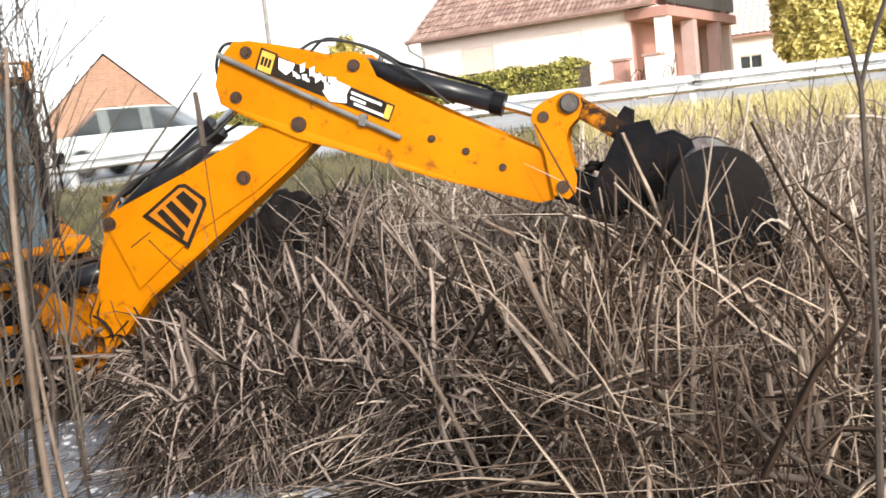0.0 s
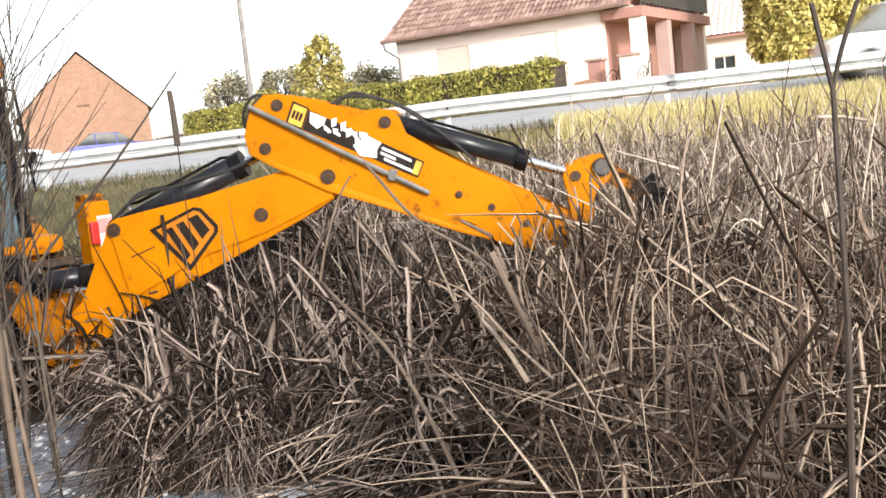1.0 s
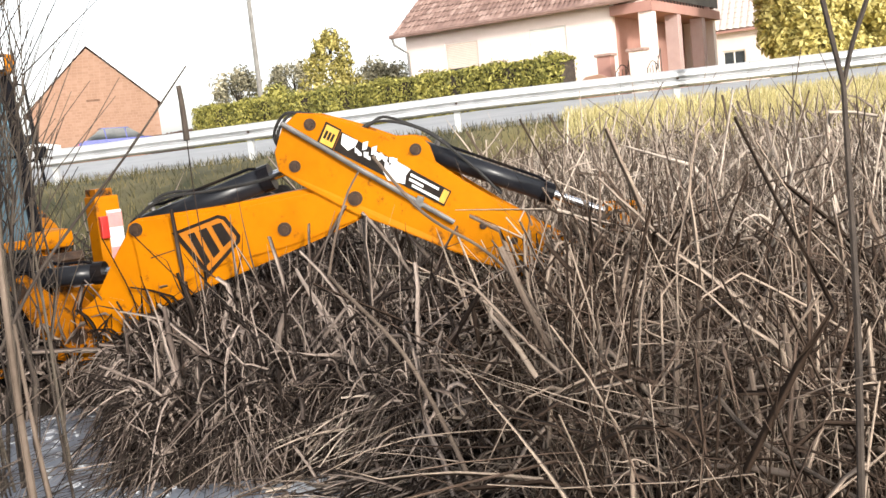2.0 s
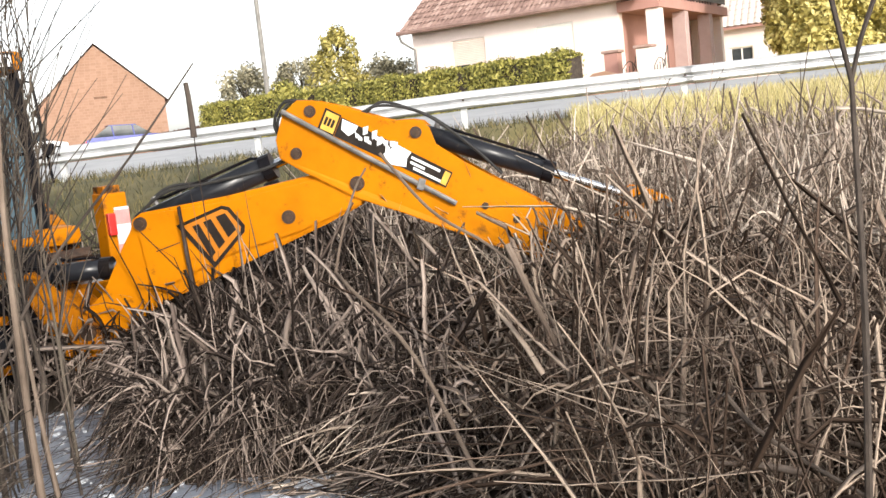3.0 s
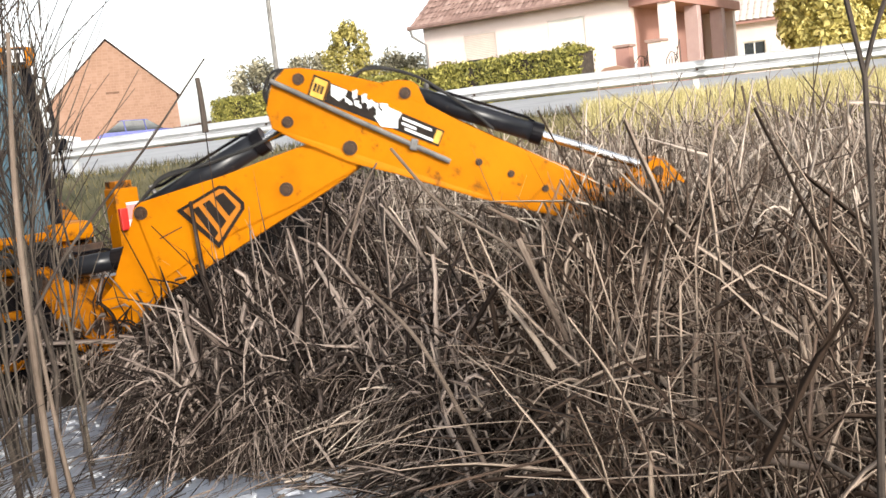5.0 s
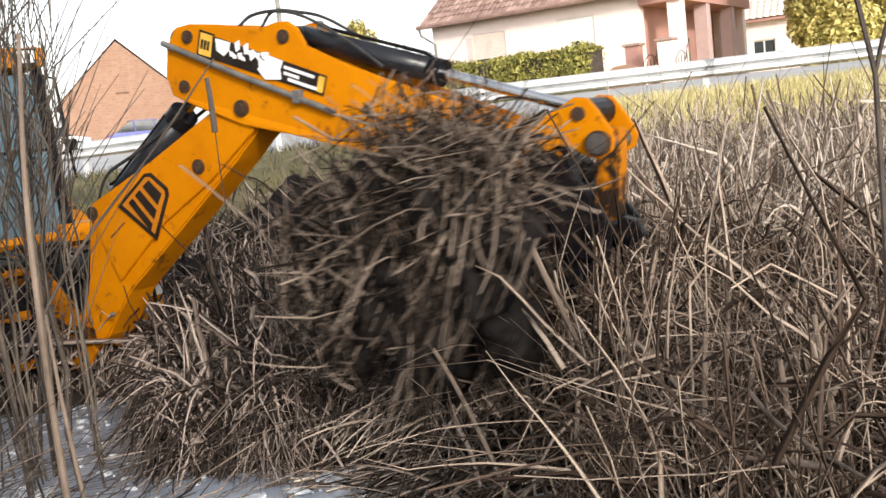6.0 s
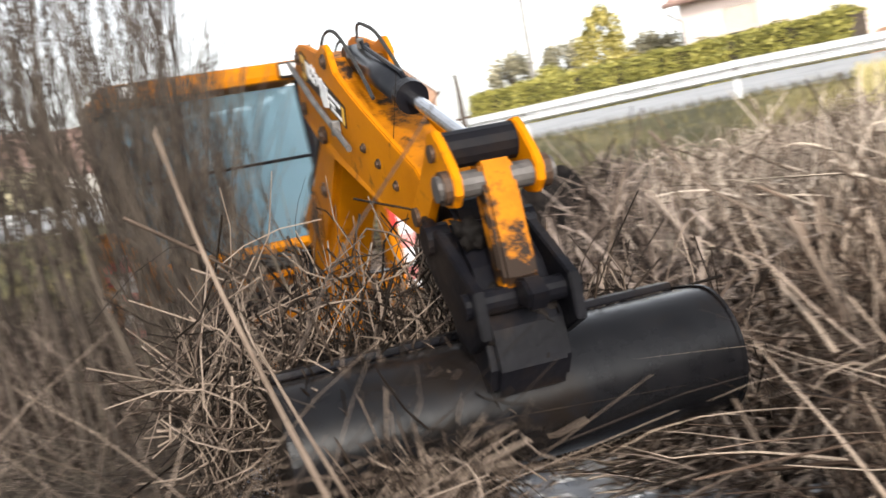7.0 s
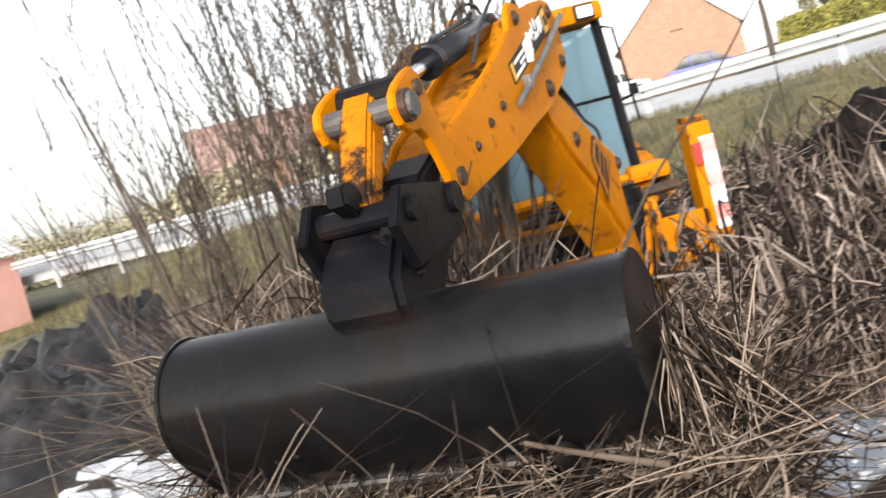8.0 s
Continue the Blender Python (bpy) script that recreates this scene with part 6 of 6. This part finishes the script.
def near_stems():
    """Thin dry stems that lean over the pond's edge close to the bank."""
    n = 1900
    azm, d = rng.uniform(-58, -8, n), rng.uniform(2.3, 4.2, n)
    dense = np.arange(n) > 620
    azm, d = np.where(dense, rng.uniform(-46, -26.5, n), azm), np.where(dense, rng.uniform(3.6, 6.2, n), d)
    x, y = polar(azm, d)
    u = np.linspace(0, 1, 6)
    ln, ang = rng.uniform(0.7, 1.7, n), rng.uniform(0, 6.283, n)
    lean, bend = rng.uniform(0.2, 1.0, n), rng.uniform(0.2, 1.2, n)
    ln = np.where(dense, ln * 0.6, ln)
    ln = np.where(azm > -24, ln * 0.35, ln)
    hor = ln[:, None] * (np.sin(lean)[:, None] * u + bend[:, None] * u ** 2)
    ver = ln[:, None] * (np.cos(lean)[:, None] * u - 0.5 * bend[:, None] * u ** 2)
    pts = np.stack([x[:, None] + hor * np.cos(ang)[:, None], y[:, None] + hor * np.sin(ang)[:, None], ground_z(x, y)[:, None] + ver], -1)
    r = np.outer(rng.uniform(0.002, 0.0055, n), 1 - 0.6 * u)
    dry = ~dense & ((azm < -20) | (rng.random(n) < 0.25))
    tagged(stalks("bank_stems", pts[dry], r[dry], MUDREED, rng.uniform(1, 3, int(dry.sum()))), "thin dry stems leaning over the pond's edge", "reeds", kind="stuff")
    tagged(stalks("bank_twigs", pts[dense], r[dense], TWIG, rng.uniform(1, 3, int(dense.sum()))), "dark brown twigs and dead stems below the bushes", "scrub", kind="stuff")


near_stems()


def cattail():
    c = tagged(part("cattail", pipe(arc([near(400, 480, 5.0), near(375, 330, 5.0), near(362, 235, 5.0)]), 0.0028, 6), REED), "dark brown cattail head on a thin stem", "cattail")
    part("head", pipe([near(362, 236, 5.0), near(358, 205, 5.0), near(352, 165, 5.0), near(347, 140, 5.0)], 0.016, 8, r_end=0.012), TWIG, c)


cattail()


# ---------------------------------------------------------------- mud, ice lumps
def heap(name, label, cx, cy, spread, height, mat, category="mud"):
    """One uneven mound of clods."""
    n = 80
    g = np.linspace(-2.2, 2.2, n)
    u, v = np.meshgrid(g, g)
    px, py = cx + u * spread[0], cy + v * spread[1]
    fall = np.exp(-(u ** 2 + v ** 2) * 0.75)
    clods = np.array([[noise.noise(Vector((a * 2.3, b * 2.3, cx))) + 0.55 * noise.noise(Vector((a * 5.5, b * 5.5, cy))) for a, b in zip(r, q)] for r, q in zip(px, py)])
    pz = ground_z(px, py) - 0.12 + height * fall * (1 + 0.4 * clods) + 0.14 * clods * fall
    i = np.arange(n - 1)[:, None] * n + np.arange(n - 1)[None, :]
    ob = raw_mesh(name, np.stack([px, py, pz], -1), np.stack([i, i + 1, i + n + 1, i + n], -1), mat)
    ob.data.polygons.foreach_set("use_smooth", [True] * len(ob.data.polygons))
    return tagged(ob, label, category)


def ice_lump(cx, cy, r, seed):
    bm = bmesh.new()
    got = bmesh.ops.create_icosphere(bm, subdivisions=2, radius=1.0)
    o = Vector((seed * 1.7, seed * 0.9, seed * 2.3))
    for v in got["verts"]:
        k = 1 + 0.7 * noise.noise(v.co * 1.3 + o)
        v.co = Vector((v.co.x * r * k * 1.3, v.co.y * r * k, max(-0.3, min(0.35, v.co.z)) * r * k * 0.7))
    m = Matrix.Translation((cx, cy, max(0.24, float(ground_z(np.array(cx), np.array(cy)))))) @ Matrix.Rotation(seed * 1.3, 4, "Z")
    return tagged(part("ice_lump", bm, SNOW, None, "", False, m), "broken white lump of ice on the pond", "ice", "ice lumps")


for azm, d, sp, hgt, label in ((-50, 12.5, (2.0, 1.1), 1.0, "dark wet mud heap beside the pond"), (-43.5, 11.3, (1.4, 0.8), 0.85, "dark wet mud heap beside the pond"),
                               (-56, 10.6, (1.4, 0.9), 0.8, "dark wet mud heap beside the pond"), (-52.5, 9.6, (1.0, 0.6), 0.45, "slumped dark mud at the edge of the ice"), (-47.0, 9.6, (1.0, 0.7), 0.7, "dark wet mud heap beside the pond"), (-44.0, 9.4, (0.8, 0.5), 0.55, "dark wet mud heap beside the bushes"), (-54.0, 14.5, (2.0, 1.4), 0.8, "broad dark mud heap in the field"), (-47.5, 10.0, (1.1, 0.6), 0.4, "low smear of dark mud at the pond's edge"), (-8.5, 12.3, (1.3, 0.55), 0.45, "dark dug soil behind the reeds"), (-13.5, 11.4, (1.5, 0.6), 0.5, "dark dug soil behind the reeds"), (-16.5, 10.3, (1.0, 0.5), 0.4, "dark dug soil beside the machine"), (-9.5, 9.5, (0.8, 0.45), 0.22, "dark wet soil where reeds were torn out"),
                               (-12.5, 10.4, (0.8, 0.6), 0.08, "dark wet soil under the digging arm"), (-3.0, 8.9, (0.9, 0.7), 0.3, "dark wet soil where reeds were torn out"), (-10.5, 10.8, (1.0, 0.7), 0.4, "dark dug soil behind the reeds")):
    x, y = at_az(azm, d)
    heap("mud_mound", label, x, y, sp, hgt, WETMUD if azm < -40 else MUD)
rl = random.Random(21)
for azm, d, n, r in ((-7.5, 5.2, 7, 0.034), (-10.5, 5.0, 8, 0.03), (-19, 6.4, 8, 0.032), (-17.2, 6.7, 6, 0.03), (-21, 5.7, 5, 0.035), (-47, 7.6, 14, 0.14), (-51, 7.0, 16, 0.16), (-44, 6.5, 10, 0.12), (-53, 6.2, 10, 0.12), (1.0, 4.6, 3, 0.045)):
    for k in range(n):
        x, y = at_az(azm + rl.gauss(0, 2.2), d + rl.gauss(0, 0.3))
        ice_lump(x, y, r * rl.uniform(0.5, 1.4), rl.uniform(0, 40))


# ---------------------------------------------------------------- the load in the bucket
def load():
    """Mud and torn reeds that the bucket lifts; its space is the bucket's."""
    bm = bmesh.new()
    rnd = random.Random(11)
    for k in range(34):
        lump(bm, (0.7 + rnd.gauss(0, 0.06), rnd.uniform(-0.8, 0.8), -0.36 + rnd.gauss(0, 0.12)), rnd.uniform(0.1, 0.17), 0.9, k)
    for k in range(16):
        lump(bm, (0.78 + rnd.gauss(0, 0.14), rnd.uniform(-0.75, 0.6), -0.62 + rnd.gauss(0, 0.1)), rnd.uniform(0.08, 0.17), 0.9, k + 60)
    o = tagged(part("reed_load", bm, MUD, None, "", True), "clump of black mud and torn reeds in the bucket", "reeds")
    n = 2300
    yy = np.clip(rng.normal(-0.15, 0.7, n), -1.2, 1.2)
    c = np.stack([np.where(yy < 0.1, rng.normal(0.6, 0.26, n), rng.normal(0.8, 0.16, n)), yy, rng.normal(-0.58, 0.17, n)], -1)
    d = rng.normal(size=(n, 3)) * np.array([0.9, 0.8, 0.6])
    d[: n // 2, 0] = np.abs(d[: n // 2, 0]) + 0.5
    d /= np.linalg.norm(d, axis=1, keepdims=True)
    u = np.linspace(-0.5, 0.5, 5)
    ln = rng.uniform(0.22, 0.75, n)
    bend = rng.normal(0, 0.8, (n, 1, 3)) * (u ** 2)[None, :, None] * ln[:, None, None]
    pts = c[:, None, :] + d[:, None, :] * (u[None, :, None] * ln[:, None, None]) + bend
    inside = (pts[..., 0] > 0.4) & (np.abs(pts[..., 1]) < SHELL_HALF + 0.03)
    pts[..., 2] = np.where(inside, np.minimum(pts[..., 2], -0.36), pts[..., 2])
    pts[..., 0] = np.minimum(pts[..., 0], 1.1)
    r = np.outer(rng.uniform(0.003, 0.008, n), np.array([1, 0.95, 0.9, 0.8, 0.5]))
    tagged(stalks("torn_reeds", pts, r, MUDREED, rng.uniform(1, 4, n), o), "torn tan reed stems", kind="stuff")
    # a tuft that hangs out past the end plate
    n = 120
    u = np.linspace(0, 1, 5)
    c = np.stack([rng.normal(0.75, 0.1, n), SHELL_HALF + 0.05 + np.abs(rng.normal(0, 0.08, n)), rng.normal(-0.22, 0.16, n)], -1)
    d = np.array([0.8, 0.25, -0.55]) + rng.normal(0, 0.28, (n, 3))
    ln = rng.uniform(0.1, 0.34, n)[:, None, None]
    pts = c[:, None, :] + d[:, None, :] * u[None, :, None] * ln + rng.normal(0, 0.15, (n, 1, 3)) * (u ** 2)[None, :, None] * ln
    pts[..., 1] = np.maximum(pts[..., 1], SHELL_HALF + 0.035)
    tagged(stalks("spilled_reeds", pts, np.outer(rng.uniform(0.004, 0.011, n), 1 - 0.5 * u), MUDREED, rng.uniform(1, 5, n), o), "brown reeds spilling from the bucket's end", kind="stuff")
    return o


LOAD = load()


def drape():
    """Loose reeds and mud hung over the bucket's end and back, which slide off as it swings."""
    bm = bmesh.new()
    rnd = random.Random(17)
    for k in range(44):
        lump(bm, (rnd.uniform(0.1, 0.9), -1.05 + rnd.gauss(0, 0.06), -0.18 + rnd.gauss(0, 0.24)), rnd.uniform(0.1, 0.18), 0.9, k + 200)
    o = tagged(part("reed_drape", bm, MUD, None, "", True), "loose muddy reeds hanging over the bucket", "reeds")
    n = 1500
    hang = rng.random(n) < 0.42
    c = np.stack([np.where(hang, rng.normal(0.38, 0.24, n), rng.normal(-0.02, 0.13, n)), np.where(hang, rng.normal(-1.17, 0.06, n), rng.normal(-0.95, 0.17, n)), rng.normal(-0.1, 0.2, n)], -1)
    d = rng.normal(size=(n, 3)) * np.array([0.35, 0.8, 0.9])
    d[hang] = rng.normal(size=(int(hang.sum()), 3)) * 0.25 + np.array([1.0, 0.0, 0.1])
    d /= np.linalg.norm(d, axis=1, keepdims=True)
    u = np.linspace(-0.5, 0.5, 5)
    ln = rng.uniform(0.22, 0.62, n)
    bend = rng.normal(0, 0.9, (n, 1, 3)) * np.array([1, 1, 0.3]) * (u ** 2)[None, :, None] * ln[:, None, None]
    pts = c[:, None, :] + d[:, None, :] * (u[None, :, None] * ln[:, None, None]) + bend
    r = np.outer(rng.uniform(0.003, 0.008, n), np.array([1, 0.95, 0.9, 0.8, 0.5]))
    tagged(stalks("torn_reeds", pts, r, MUDREED, rng.uniform(1, 4, n), o), "torn tan reed stems", kind="stuff")
    # long stems that hang down over the back of the shell
    n = 75
    u = np.linspace(0, 1, 7)
    xs = rng.uniform(0.3, 0.75, n)[:, None] + rng.uniform(0.3, 0.95, n)[:, None] * u[None, :]
    ys = rng.uniform(-1.05, 0.3, n)[:, None] + rng.normal(0, 0.5, n)[:, None] * u[None, :] + rng.normal(0, 0.25, n)[:, None] * u[None, :] ** 2
    zs = 0.27 - 0.35 * np.clip(xs - 0.8, 0, 1) ** 2 + rng.uniform(0.0, 0.12, n)[:, None] * (0.4 + u[None, :])
    tagged(stalks("hanging_reeds", np.stack([xs, ys, zs], -1), np.outer(rng.uniform(0.0025, 0.0065, n), 1 - 0.6 * u), MUDREED, rng.uniform(1, 4, n), o), "long reed stems trailing over the shell", kind="stuff")
    return o


DRAPE = drape()


# ---------------------------------------------------------------- what moves
def arm_at(t):
    for a, b in zip(ARM_KEYS, ARM_KEYS[1:]):
        if a[0] <= t <= b[0]:
            w = (t - a[0]) / (b[0] - a[0])
            return [p + (q - p) * w for p, q in zip(a[1:], b[1:])]
    return ARM_KEYS[-1][1:]


def motions():
    rows = [(k[0], arm(*k[1:])) for k in ARM_KEYS]
    for name, ob in MEMBERS.items():
        walk(ob, [(t, MACHINE_INV @ m[name]) for t, m in rows])
    rest = arm(*arm_at(4.75))["bucket"]
    walk(LOAD, [(0.0, rest), (4.75, rest)] + [(t, m["bucket"]) for t, m in rows if t > 4.76])
    held = [(0.0, rest), (4.75, rest)] + [(t, m["bucket"]) for t, m in rows if 4.76 < t < 6.6]
    last = arm(*arm_at(6.6))["bucket"]
    fall = [(t, Matrix.Translation((-0.05 * k, -0.06 * k, -dz)) @ last @ Matrix.Rotation(radians(a), 4, "Y")) for k, (t, dz, a) in enumerate(((6.6, 0.03, 0), (6.75, 0.3, 6), (6.9, 0.75, 14), (7.1, 0.95, 20), (8.0, 0.97, 21)), 1)]
    walk(DRAPE, held + fall)
    # two stalks that the bucket pushes over
    for ob, base in ((SWEPT_A, near(110, 960, 3.0)), (SWEPT_B, near(150, 980, 3.4))):
        to, back = Matrix.Translation(base), Matrix.Translation(-base)
        walk(ob, [(0.0, Matrix()), (6.7, Matrix())] + [(t, to @ Matrix.Rotation(radians(a), 4, Vector((0.36, 0.93, 0))) @ back) for t, a in ((6.9, -12), (7.1, -40), (7.3, -70), (7.6, -84), (8.0, -86))])
    # two thin bushes that the swinging arm bends to the ground
    for ob, stand in SWEPT_BUSHES:
        walk(ob, [(0.0, stand), (6.8, stand)] + [(t, stand @ Matrix.Rotation(radians(a), 4, Vector((-0.5, 0.85, 0)))) for t, a in ((7.0, -14), (7.2, -42), (7.4, -66), (7.6, -76), (8.0, -78))])
    walk(PASSING, [(t, passing_pose(t)) for t in (0.0, 0.5, 1.0, 2.0, 4.0, 8.0)])


motions()
